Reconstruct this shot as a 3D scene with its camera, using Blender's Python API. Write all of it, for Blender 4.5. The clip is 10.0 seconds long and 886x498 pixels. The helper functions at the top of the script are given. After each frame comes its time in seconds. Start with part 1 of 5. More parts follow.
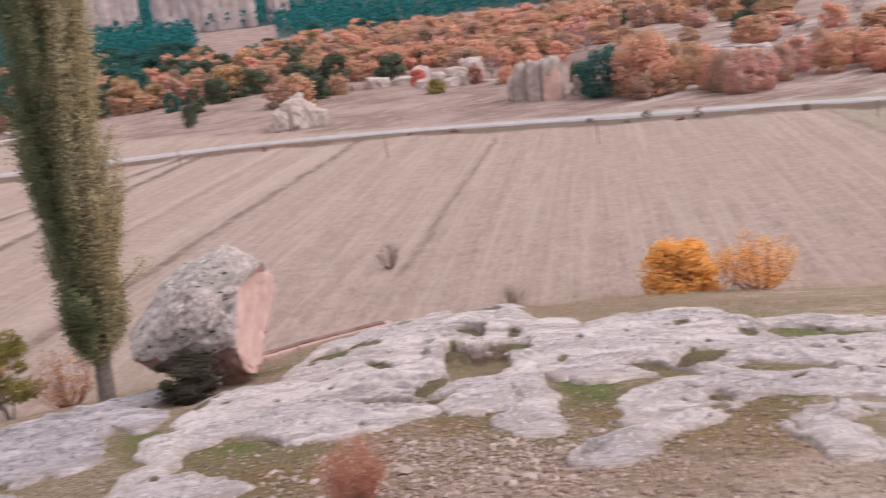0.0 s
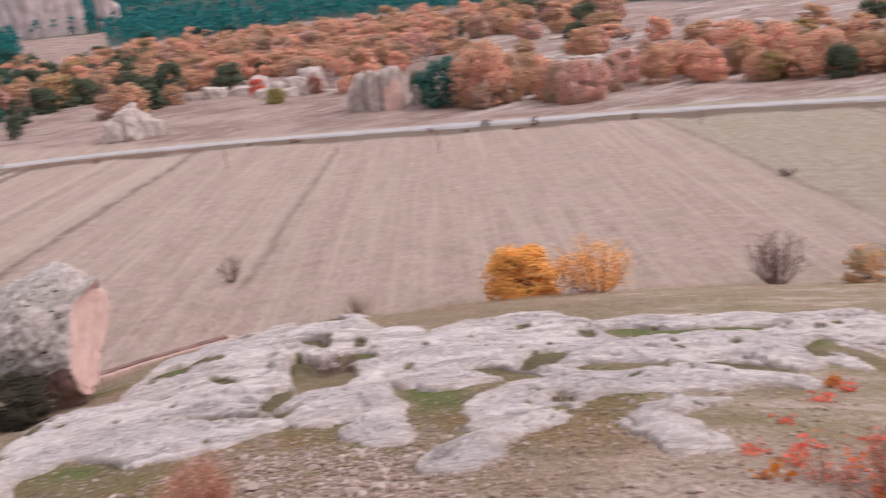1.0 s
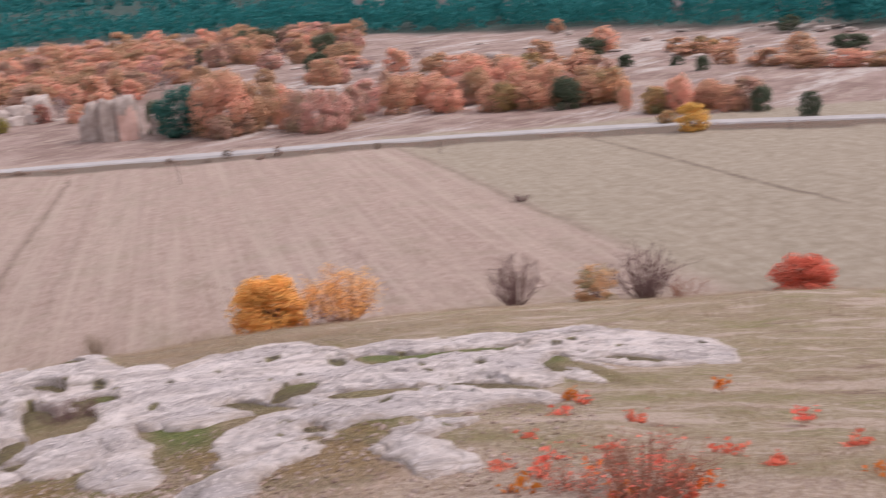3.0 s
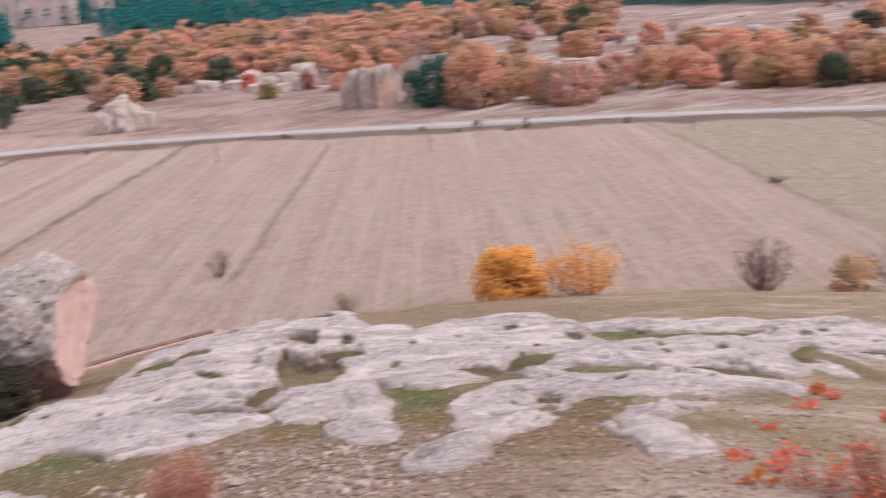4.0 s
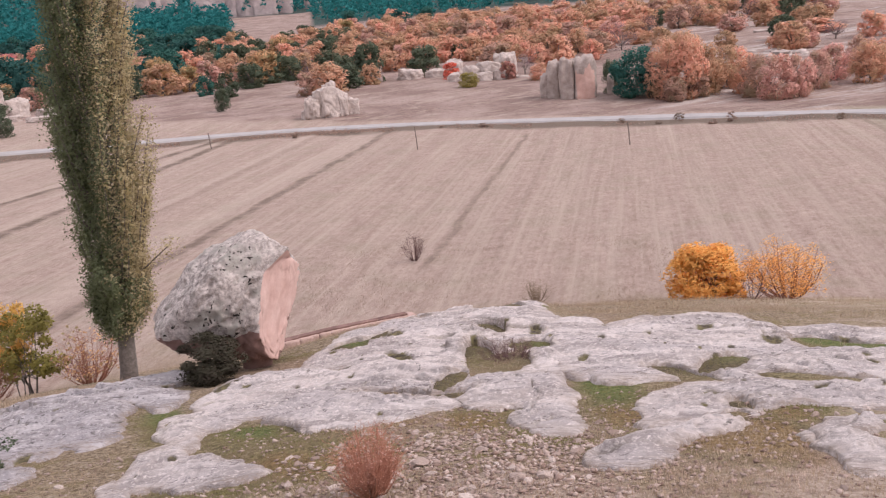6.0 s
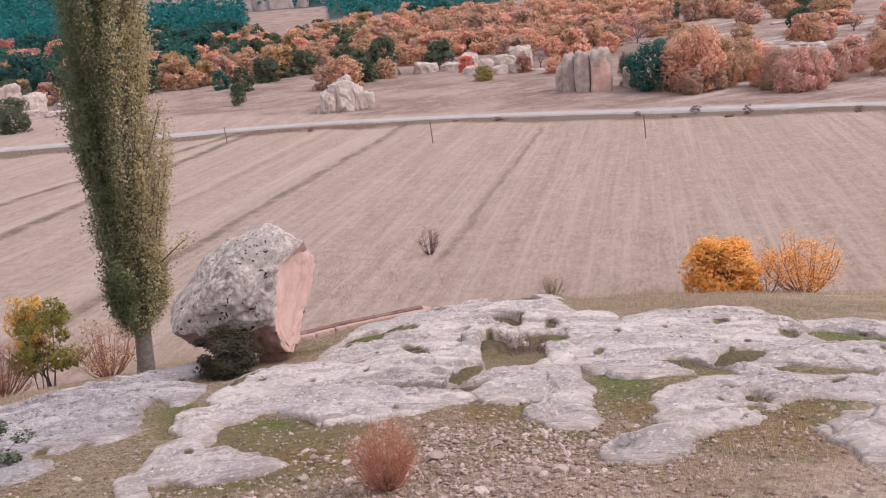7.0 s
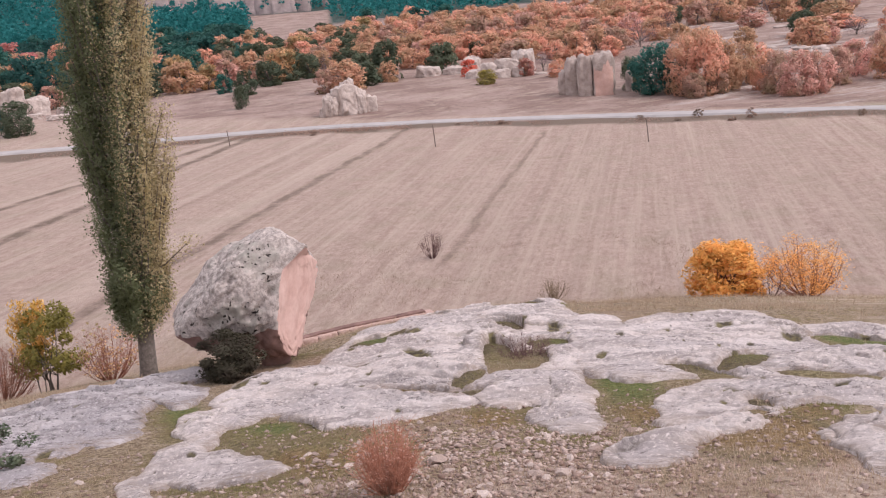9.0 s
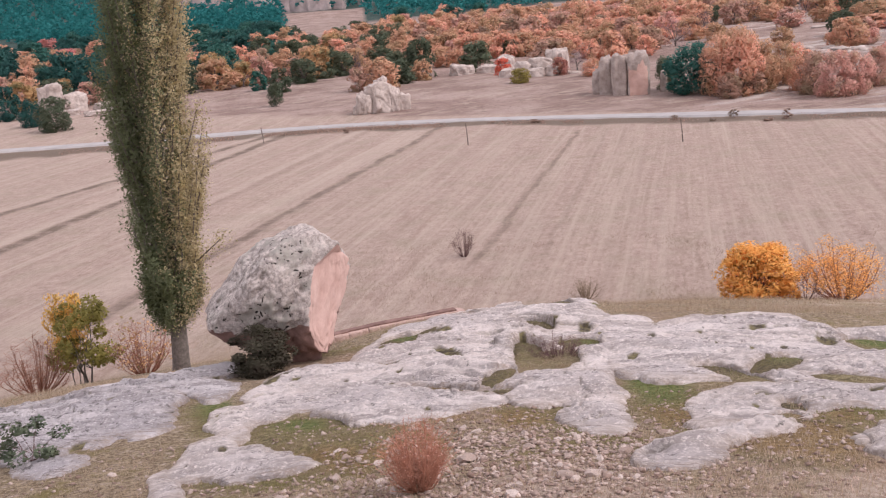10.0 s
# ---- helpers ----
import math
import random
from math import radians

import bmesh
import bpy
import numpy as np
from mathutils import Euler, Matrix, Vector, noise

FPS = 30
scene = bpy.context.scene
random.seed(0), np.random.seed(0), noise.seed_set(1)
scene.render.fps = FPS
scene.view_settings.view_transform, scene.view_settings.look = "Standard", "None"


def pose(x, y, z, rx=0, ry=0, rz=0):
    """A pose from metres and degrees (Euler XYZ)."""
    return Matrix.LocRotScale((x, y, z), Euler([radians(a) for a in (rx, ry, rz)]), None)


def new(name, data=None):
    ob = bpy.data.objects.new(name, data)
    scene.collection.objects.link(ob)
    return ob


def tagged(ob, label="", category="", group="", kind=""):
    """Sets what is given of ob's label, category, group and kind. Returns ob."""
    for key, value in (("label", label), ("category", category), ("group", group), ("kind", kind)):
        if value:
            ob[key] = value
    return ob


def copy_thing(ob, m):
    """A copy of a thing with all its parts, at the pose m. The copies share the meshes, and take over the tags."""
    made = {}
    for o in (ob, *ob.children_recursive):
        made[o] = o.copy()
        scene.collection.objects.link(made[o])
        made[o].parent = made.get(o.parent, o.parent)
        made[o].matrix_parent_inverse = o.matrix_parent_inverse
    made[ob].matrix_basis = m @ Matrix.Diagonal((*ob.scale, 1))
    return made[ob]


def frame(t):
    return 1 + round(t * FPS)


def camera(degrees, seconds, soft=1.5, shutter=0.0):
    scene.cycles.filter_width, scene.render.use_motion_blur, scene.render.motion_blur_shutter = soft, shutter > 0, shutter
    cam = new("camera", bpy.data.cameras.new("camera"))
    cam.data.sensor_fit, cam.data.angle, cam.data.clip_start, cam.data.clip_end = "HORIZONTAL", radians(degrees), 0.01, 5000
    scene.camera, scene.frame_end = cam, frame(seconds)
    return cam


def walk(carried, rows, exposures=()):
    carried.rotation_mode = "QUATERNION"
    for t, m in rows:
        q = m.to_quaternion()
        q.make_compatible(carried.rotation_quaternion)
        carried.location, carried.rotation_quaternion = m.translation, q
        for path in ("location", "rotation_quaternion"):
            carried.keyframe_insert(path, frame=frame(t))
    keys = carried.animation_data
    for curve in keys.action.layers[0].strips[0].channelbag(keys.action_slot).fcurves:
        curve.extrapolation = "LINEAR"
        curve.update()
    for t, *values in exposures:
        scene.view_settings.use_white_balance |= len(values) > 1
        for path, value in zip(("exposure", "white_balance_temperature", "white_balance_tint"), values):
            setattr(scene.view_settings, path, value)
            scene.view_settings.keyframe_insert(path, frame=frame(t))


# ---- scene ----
cam = camera(46.38, 10.0, soft=1.1, shutter=0.9)
EYE = 12.0
# seconds, yaw, pitch, roll: the camera is turned on the spot
TURNS = [
    (0.0, -2.43, -12.99, -6.84), (0.5, -6.59, -13.19, -6.28), (1.0, -11.30, -13.43, -6.10), (1.5, -16.93, -13.41, -5.75),
    (2.0, -23.28, -13.08, -4.80), (2.2, -25.38, -12.97, -4.55), (2.7, -27.35, -12.96, -4.55), (3.3, -21.86, -13.32, -4.73),
    (3.5, -18.78, -13.36, -4.79), (4.0, -11.91, -13.53, -4.66), (4.5, -7.20, -13.67, -4.44), (5.0, -3.88, -13.34, -4.38),
    (5.5, -2.01, -13.13, -4.50), (7.0, -0.06, -13.48, -4.91), (7.5, 0.10, -13.47, -4.90), (8.0, 0.0, -13.50, -5.00),
    (8.5, -0.12, -13.43, -5.04), (9.0, 0.07, -13.27, -4.92), (9.5, 1.09, -13.15, -4.79), (10.0, 1.87, -13.21, -4.68),
]
walk(cam, [(t, pose(0, 0, EYE, 0, 0, yaw) @ pose(0, 0, 0, 90 + pitch, 0, 0) @ pose(0, 0, 0, 0, 0, roll)) for t, yaw, pitch, roll in TURNS], [(0.0, 0.28, 6500, 20), (1.0, 0.26, 6500, 20), (2.2, 0.16, 6500, 20), (3.3, 0.26, 6500, 20), (4.0, 0.29, 6500, 20), (10.0, 0.30, 6500, 20)])

# ---- sky and sun: an overcast autumn day ----
world = bpy.data.worlds.new("sky")
scene.world = world
world.use_nodes = True
wn = world.node_tree.nodes
sky = wn.new("ShaderNodeTexSky")
sky.sky_type = "NISHITA"
sky.sun_disc = False
sky.sun_elevation, sky.sun_rotation = radians(50), radians(108)
sky.air_density, sky.dust_density, sky.ozone_density = 1.0, 4.0, 1.0
pale = wn.new("ShaderNodeMix")
pale.data_type = "RGBA"
pale.inputs["Factor"].default_value = 0.75
pale.inputs["B"].default_value = (7.5, 7.4, 7.6, 1)
world.node_tree.links.new(sky.outputs[0], pale.inputs["A"])
world.node_tree.links.new(pale.outputs["Result"], wn["Background"].inputs["Color"])
wn["Background"].inputs["Strength"].default_value = 0.12
sun_data = bpy.data.lights.new("sun", "SUN")
sun_data.energy, sun_data.angle, sun_data.color = 1.3, radians(18), (1.0, 0.95, 0.9)
sun = new("sun", sun_data)
sun.rotation_euler = (radians(40), 0, radians(180 - 108))


# ---- small tools ----
def h2(ix, iy, seed):
    n = (ix.astype(np.int64) * 374761393 + iy.astype(np.int64) * 668265263 + seed * 1274126177) & 0x7FFFFFFF
    n = ((n ^ (n >> 13)) * 1103515245 + 12345) & 0x7FFFFFFF
    n = ((n ^ (n >> 15)) * 69069 + 1) & 0x7FFFFFFF
    return ((n ^ (n >> 16)) & 0xFFFFFF) / float(0xFFFFFF)


def grain(x, y, seed=0):
    """Smooth noise, -1 to 1."""
    x, y = np.asarray(x, float), np.asarray(y, float)
    ix, iy = np.floor(x), np.floor(y)
    u, v = x - ix, y - iy
    u, v = u * u * (3 - 2 * u), v * v * (3 - 2 * v)
    a = h2(ix, iy, seed) * (1 - u) + h2(ix + 1, iy, seed) * u
    b = h2(ix, iy + 1, seed) * (1 - u) + h2(ix + 1, iy + 1, seed) * u
    return 2 * (a * (1 - v) + b * v) - 1


def fbm(x, y, octaves=4, seed=0):
    total, size = 0.0, 1.0
    for k in range(octaves):
        total = total + size * grain(x * 2**k + 17.3 * k, y * 2**k - 9.1 * k, seed + k)
        size *= 0.5
    return total


def smooth(a, b, x):
    t = np.clip((np.asarray(x, float) - a) / (b - a), 0, 1)
    return t * t * (3 - 2 * t)


def mesh(name, verts, faces, mats=(), smoothed=False, slots=None):
    me = bpy.data.meshes.new(name)
    verts = np.asarray(verts, np.float32)
    if isinstance(faces, np.ndarray):
        n, k = faces.shape
        me.vertices.add(len(verts))
        me.vertices.foreach_set("co", verts.ravel())
        me.loops.add(n * k)
        me.loops.foreach_set("vertex_index", faces.astype(np.int32).ravel())
        me.polygons.add(n)
        me.polygons.foreach_set("loop_start", np.arange(0, n * k, k, dtype=np.int32))
        me.update(calc_edges=True)
    else:
        me.from_pydata([tuple(v) for v in verts], [], faces)
    for m in mats if isinstance(mats, (list, tuple)) else (mats,):
        me.materials.append(m)
    if slots is not None:
        me.polygons.foreach_set("material_index", np.asarray(slots, np.int32))
    if smoothed:
        me.polygons.foreach_set("use_smooth", np.ones(len(me.polygons), bool))
    me.update()
    return me


def part(name, me, parent=None, label="", at=None):
    """Links a mesh as one object, under a thing or on its own."""
    ob = new(name, me)
    ob.parent = parent
    if at is not None:
        ob.matrix_basis = at
    if label:
        ob["label"] = label
    return ob


def thing(name, m, label, category, group="", kind=""):
    ob = new(name)
    ob.empty_display_size = 0.2
    ob.matrix_basis = m
    return tagged(ob, label, category, group, kind)


def tube(path, radii, sides=6):
    """Verts and faces of a round limb along a path."""
    path = [Vector(p) for p in path]
    verts, faces = [], []
    for i, p in enumerate(path):
        d = (path[min(i + 1, len(path) - 1)] - path[max(i - 1, 0)]).normalized()
        s = d.cross(Vector((0.31, 0.95, 0.1))).normalized()
        q = d.cross(s)
        for k in range(sides):
            a = 2 * math.pi * k / sides
            verts.append(p + radii[i] * (math.cos(a) * s + math.sin(a) * q))
    for i in range(len(path) - 1):
        for k in range(sides):
            a, b = i * sides + k, i * sides + (k + 1) % sides
            faces.append((a, b, b + sides, a + sides))
    faces.append(tuple(range(sides - 1, -1, -1)))
    faces.append(tuple(range(len(verts) - sides, len(verts))))
    return verts, faces


def joined(pieces):
    verts, faces = [], []
    for v, f in pieces:
        n = len(verts)
        verts += v
        faces += [tuple(i + n for i in face) for face in f]
    return verts, faces


def leaf_cloud(centres, sizes, rng, hang=0.0, slim=0.7, out=None, three=False):
    """One small leaf for each centre, four-cornered or three, turned at random, or roughly facing the ways in out."""
    n = len(centres)
    d = rng.normal(size=(n, 3))
    d[:, 2] -= hang
    face = rng.normal(size=(n, 3))
    if out is not None:
        way = out / np.linalg.norm(out, axis=1, keepdims=True)
        face = 0.6 * way + (0.8 if three else 0.55) * face
        face *= np.where((face * way).sum(1, keepdims=True) < 0, -1, 1)
    face /= np.linalg.norm(face, axis=1, keepdims=True)
    s = np.cross(d, face)
    s /= np.linalg.norm(s, axis=1, keepdims=True)
    d = np.cross(face, s)
    k = np.asarray(sizes, float).reshape(-1, 1)
    if three:
        verts = np.stack([centres - d * k + s * k * slim, centres + d * k * 1.1, centres - d * k * 0.8 - s * k * slim], 1).reshape(-1, 3)
        return verts, np.arange(3 * n).reshape(n, 3)
    verts = np.stack([centres - d * k, centres + s * k * slim - face * k * 0.25, centres + d * k, centres - s * k * slim - face * k * 0.25], 1).reshape(-1, 3)
    return verts, np.arange(4 * n).reshape(n, 4)


def rounded(me, out):
    """Lets the leaves of a clump shade together as one soft round mass."""
    out = out / (np.linalg.norm(out, axis=1, keepdims=True) + 1e-9)
    me.normals_split_custom_set(np.repeat(out, len(me.loops) // len(out), 0))
    return me


# ---- materials ----
def material(name, rough=0.9):
    m = bpy.data.materials.new(name)
    m.use_nodes = True
    b = m.node_tree.nodes["Principled BSDF"]
    b.inputs["Roughness"].default_value = rough
    b.inputs["Specular IOR Level"].default_value = 0.25
    return m, m.node_tree.nodes, m.node_tree.links, b


def node(nodes, links, kind, inputs=None, **props):
    n = nodes.new("ShaderNode" + kind)
    for key, value in props.items():
        if key == "data_type":
            n.data_type = value
        elif key == "operation":
            n.operation = value
        elif key == "blend_type":
            n.blend_type = value
        elif key == "attribute_name":
            n.attribute_name = value
        elif key == "feature":
            n.feature = value
        elif key == "noise_dimensions":
            n.noise_dimensions = value
        elif key == "voronoi_dimensions":
            n.voronoi_dimensions = value
    for key, value in (inputs or {}).items():
        if isinstance(value, bpy.types.NodeSocket):
            links.new(value, n.inputs[key])
        else:
            n.inputs[key].default_value = value
    return n


def mix(nodes, links, fac, a, b, how="MIX"):
    n = node(nodes, links, "Mix", data_type="RGBA", blend_type=how)
    for key, value in (("Factor", fac), ("A", a), ("B", b)):
        socket = n.inputs["Factor"] if key == "Factor" else [s for s in n.inputs if s.name == key and s.type == "RGBA"][0]
        if isinstance(value, bpy.types.NodeSocket):
            links.new(value, socket)
        else:
            socket.default_value = (*value, 1) if isinstance(value, tuple) and len(value) == 3 else value
    return [s for s in n.outputs if s.type == "RGBA"][0]


def ramp(nodes, links, value, lo, hi):
    n = node(nodes, links, "MapRange", {"Value": value, "From Min": lo, "From Max": hi})
    return n.outputs["Result"]


def noise_of(nodes, links, vector, scale, detail=4, rough=0.55):
    return node(nodes, links, "TexNoise", {"Vector": vector, "Scale": scale, "Detail": detail, "Roughness": rough}).outputs["Fac"]


def stretched(nodes, links, vector, scale, turn=0.0):
    """The place, turned and then drawn out along one way."""
    turned = node(nodes, links, "Mapping", {"Vector": vector, "Rotation": (0, 0, turn)}).outputs["Vector"]
    return node(nodes, links, "Mapping", {"Vector": turned, "Scale": scale}).outputs["Vector"]


def bump(nodes, links, bsdf, height, strength, distance):
    b = node(nodes, links, "Bump", {"Height": height, "Strength": strength, "Distance": distance})
    links.new(b.outputs["Normal"], bsdf.inputs["Normal"])


def leaf_material(name, dark, light, other, rough=0.75, vary=1.0):
    """Leaves that differ one from another and from tree to tree."""
    m, n, l, b = material(name, rough)
    geo, obj = n.new("ShaderNodeNewGeometry"), n.new("ShaderNodeObjectInfo")
    soft_a = tuple(0.45 * p + 0.55 * q for p, q in zip(dark, light))
    c = mix(n, l, geo.outputs["Random Per Island"], soft_a, light)
    patch = noise_of(n, l, n.new("ShaderNodeTexCoord").outputs["Object"], 2.6, 3)
    c = mix(n, l, ramp(n, l, patch, 0.46, 0.62), c, other)
    hue = node(n, l, "HueSaturation", {"Color": c, "Hue": 0.5})
    l.new(ramp_to(n, l, obj.outputs["Random"], 0.5 - 0.012 * vary, 0.5 + 0.014 * vary), hue.inputs["Hue"])
    l.new(ramp_to(n, l, obj.outputs["Random"], 1.12 * (1 + 0.18 * vary), 1.12 * (1 - 0.22 * vary)), hue.inputs["Value"])
    l.new(hue.outputs["Color"], b.inputs["Base Color"])
    # thin leaves: as much light comes through as is thrown back
    through_leaf = node(n, l, "BsdfTranslucent", {"Color": hue.outputs["Color"]})
    both_ways = node(n, l, "MixShader", {0: 0.42, 1: b.outputs[0], 2: through_leaf.outputs[0]})
    l.new(both_ways.outputs[0], n["Material Output"].inputs["Surface"])
    return m


def ramp_to(nodes, links, value, lo, hi):
    return node(nodes, links, "MapRange", {"Value": value, "To Min": lo, "To Max": hi}).outputs["Result"]


def plain(name, a, b2, scale=6.0, rough=0.9, depth=0.01):
    m, n, l, b = material(name, rough)
    co = n.new("ShaderNodeTexCoord").outputs["Object"]
    f = noise_of(n, l, co, scale, 6, 0.65)
    l.new(mix(n, l, ramp(n, l, f, 0.3, 0.7), a, b2), b.inputs["Base Color"])
    bump(n, l, b, f, 0.6, depth)
    return m


# ground: dry hillside, stubble field, far scrub
GROUND, n, l, b = material("ground_soil", 0.95)
co = n.new("ShaderNodeTexCoord").outputs["Object"]
big, mid, fine = noise_of(n, l, co, 0.35, 4), noise_of(n, l, co, 2.2, 6, 0.65), noise_of(n, l, co, 16.0, 5, 0.7)
grass = mix(n, l, ramp(n, l, fine, 0.40, 0.60), (0.17, 0.12, 0.075), (0.43, 0.34, 0.23))
grass = mix(n, l, ramp(n, l, mid, 0.52, 0.64), grass, (0.23, 0.185, 0.08))
grass = mix(n, l, ramp(n, l, big, 0.52, 0.7), grass, (0.35, 0.25, 0.18))
sward = noise_of(n, l, stretched(n, l, co, (0.6, 1.5, 1.0), radians(20)), 0.8, 7, 0.72)
meadow = mix(n, l, ramp(n, l, fine, 0.38, 0.62), (0.27, 0.205, 0.125), (0.48, 0.40, 0.28))
meadow = mix(n, l, ramp(n, l, sward, 0.51, 0.58), meadow, (0.55, 0.44, 0.36))
meadow = mix(n, l, ramp(n, l, sward, 0.45, 0.38), meadow, (0.29, 0.255, 0.125))
meadow = mix(n, l, ramp(n, l, noise_of(n, l, stretched(n, l, co, (0.7, 1.6, 1.0), radians(20)), 1.3, 6, 0.7), 0.58, 0.66), meadow, (0.26, 0.175, 0.13))
grass = mix(n, l, node(n, l, "Attribute", attribute_name="meadow").outputs["Fac"], grass, meadow)
lush = node(n, l, "Attribute", attribute_name="lush").outputs["Fac"]
green = mix(n, l, ramp(n, l, fine, 0.40, 0.60), (0.10, 0.09, 0.035), (0.29, 0.245, 0.115))
green = mix(n, l, ramp(n, l, mid, 0.42, 0.6), green, (0.20, 0.15, 0.075))
grass = mix(n, l, ramp(n, l, noise_of(n, l, co, 42.0, 4, 0.8), 0.52, 0.72), grass, (0.11, 0.08, 0.055))
grass = mix(n, l, ramp(n, l, noise_of(n, l, co, 7.0, 5, 0.7), 0.55, 0.68), grass, (0.50, 0.41, 0.34))
bleach = mix(n, l, ramp(n, l, fine, 0.40, 0.60), (0.38, 0.285, 0.23), (0.58, 0.47, 0.395))
grass = mix(n, l, node(n, l, "Attribute", attribute_name="bleach").outputs["Fac"], grass, bleach)
grass = mix(n, l, lush, grass, green)
# dark earth under and among the slabs, with the hollows' shadow in its colour
humus = mix(n, l, ramp(n, l, fine, 0.40, 0.62), (0.075, 0.058, 0.035), (0.19, 0.155, 0.085))
grass = mix(n, l, node(n, l, "Attribute", attribute_name="humus").outputs["Fac"], grass, humus)
moss = mix(n, l, ramp(n, l, fine, 0.38, 0.62), (0.15, 0.092, 0.042), (0.36, 0.245, 0.12))
grass = mix(n, l, node(n, l, "Attribute", attribute_name="moss").outputs["Fac"], grass, moss)
turf = mix(n, l, ramp(n, l, fine, 0.38, 0.62), (0.065, 0.10, 0.025), (0.20, 0.225, 0.075))
grass = mix(n, l, node(n, l, "Attribute", attribute_name="verdant").outputs["Fac"], grass, turf)
furrow = stretched(n, l, co, (1.0, 0.045, 1.0), radians(12))
rows_a, rows_b = noise_of(n, l, furrow, 0.55, 3, 0.6), noise_of(n, l, furrow, 2.6, 4, 0.7)
clods = noise_of(n, l, co, 1.1, 8, 0.72)
field = mix(n, l, ramp(n, l, clods, 0.35, 0.65), (0.34, 0.245, 0.205), (0.49, 0.375, 0.32))
field = mix(n, l, ramp(n, l, rows_a, 0.42, 0.80), field, (0.45, 0.355, 0.295))
field = mix(n, l, ramp(n, l, rows_b, 0.48, 0.88), field, (0.31, 0.225, 0.18))
field = mix(n, l, ramp(n, l, big, 0.5, 0.75), field, (0.35, 0.285, 0.22))
pave = noise_of(n, l, stretched(n, l, co, (0.35, 1.3, 1.0), radians(-25)), 0.11, 7, 0.75)
scrub = mix(n, l, ramp(n, l, noise_of(n, l, co, 0.12, 6, 0.7), 0.42, 0.62), (0.25, 0.17, 0.145), (0.39, 0.29, 0.255))
scrub = mix(n, l, ramp(n, l, noise_of(n, l, stretched(n, l, co, (0.5, 1.2, 1.0), radians(-25)), 0.45, 7, 0.78), 0.50, 0.66), scrub, (0.44, 0.355, 0.295))
stub = noise_of(n, l, stretched(n, l, co, (1.0, 0.35, 1.0), radians(12)), 5.5, 8, 0.8)
field = mix(n, l, ramp(n, l, stub, 0.50, 0.70), field, (0.24, 0.18, 0.145))
field = mix(n, l, ramp(n, l, stub, 0.46, 0.30), field, (0.50, 0.405, 0.34))
lanes = noise_of(n, l, stretched(n, l, co, (1.0, 0.012, 1.0), radians(12)), 2.4, 3, 0.6)
field = mix(n, l, ramp(n, l, lanes, 0.50, 0.80), field, (0.47, 0.375, 0.315))
wheel = noise_of(n, l, stretched(n, l, co, (1.0, 0.02, 1.0), radians(12)), 0.75, 7, 0.75)
field = mix(n, l, ramp(n, l, wheel, 0.52, 0.85), field, (0.52, 0.425, 0.36))
field = mix(n, l, ramp(n, l, wheel, 0.47, 0.20), field, (0.33, 0.245, 0.205))
pasture = mix(n, l, ramp(n, l, clods, 0.35, 0.65), (0.29, 0.24, 0.18), (0.42, 0.36, 0.285))
pasture = mix(n, l, ramp(n, l, rows_b, 0.48, 0.80), pasture, (0.29, 0.24, 0.18))
field = mix(n, l, node(n, l, "Attribute", attribute_name="pasture").outputs["Fac"], field, pasture)
c = mix(n, l, node(n, l, "Attribute", attribute_name="field").outputs["Fac"], grass, field)
stony = node(n, l, "Math", {0: ramp(n, l, pave, 0.52, 0.62), 1: node(n, l, "Attribute", attribute_name="stony").outputs["Fac"]}, operation="MULTIPLY").outputs[0]
scrub = mix(n, l, stony, scrub, (0.52, 0.46, 0.425))
scrub = mix(n, l, ramp(n, l, noise_of(n, l, co, 1.3, 5, 0.8), 0.54, 0.7), scrub, (0.15, 0.115, 0.09))
c = mix(n, l, node(n, l, "Attribute", attribute_name="far").outputs["Fac"], c, scrub)
c = mix(n, l, node(n, l, "Attribute", attribute_name="wooded").outputs["Fac"], c, mix(n, l, ramp(n, l, noise_of(n, l, co, 0.4, 5, 0.7), 0.4, 0.6), (0.02, 0.045, 0.042), (0.06, 0.095, 0.08)))
c = mix(n, l, node(n, l, "Attribute", attribute_name="baulk").outputs["Fac"], c, (0.17, 0.13, 0.10))


def sums(how, p, q):
    return node(n, l, "Math", {0: p, 1: q}, operation=how).outputs[0]


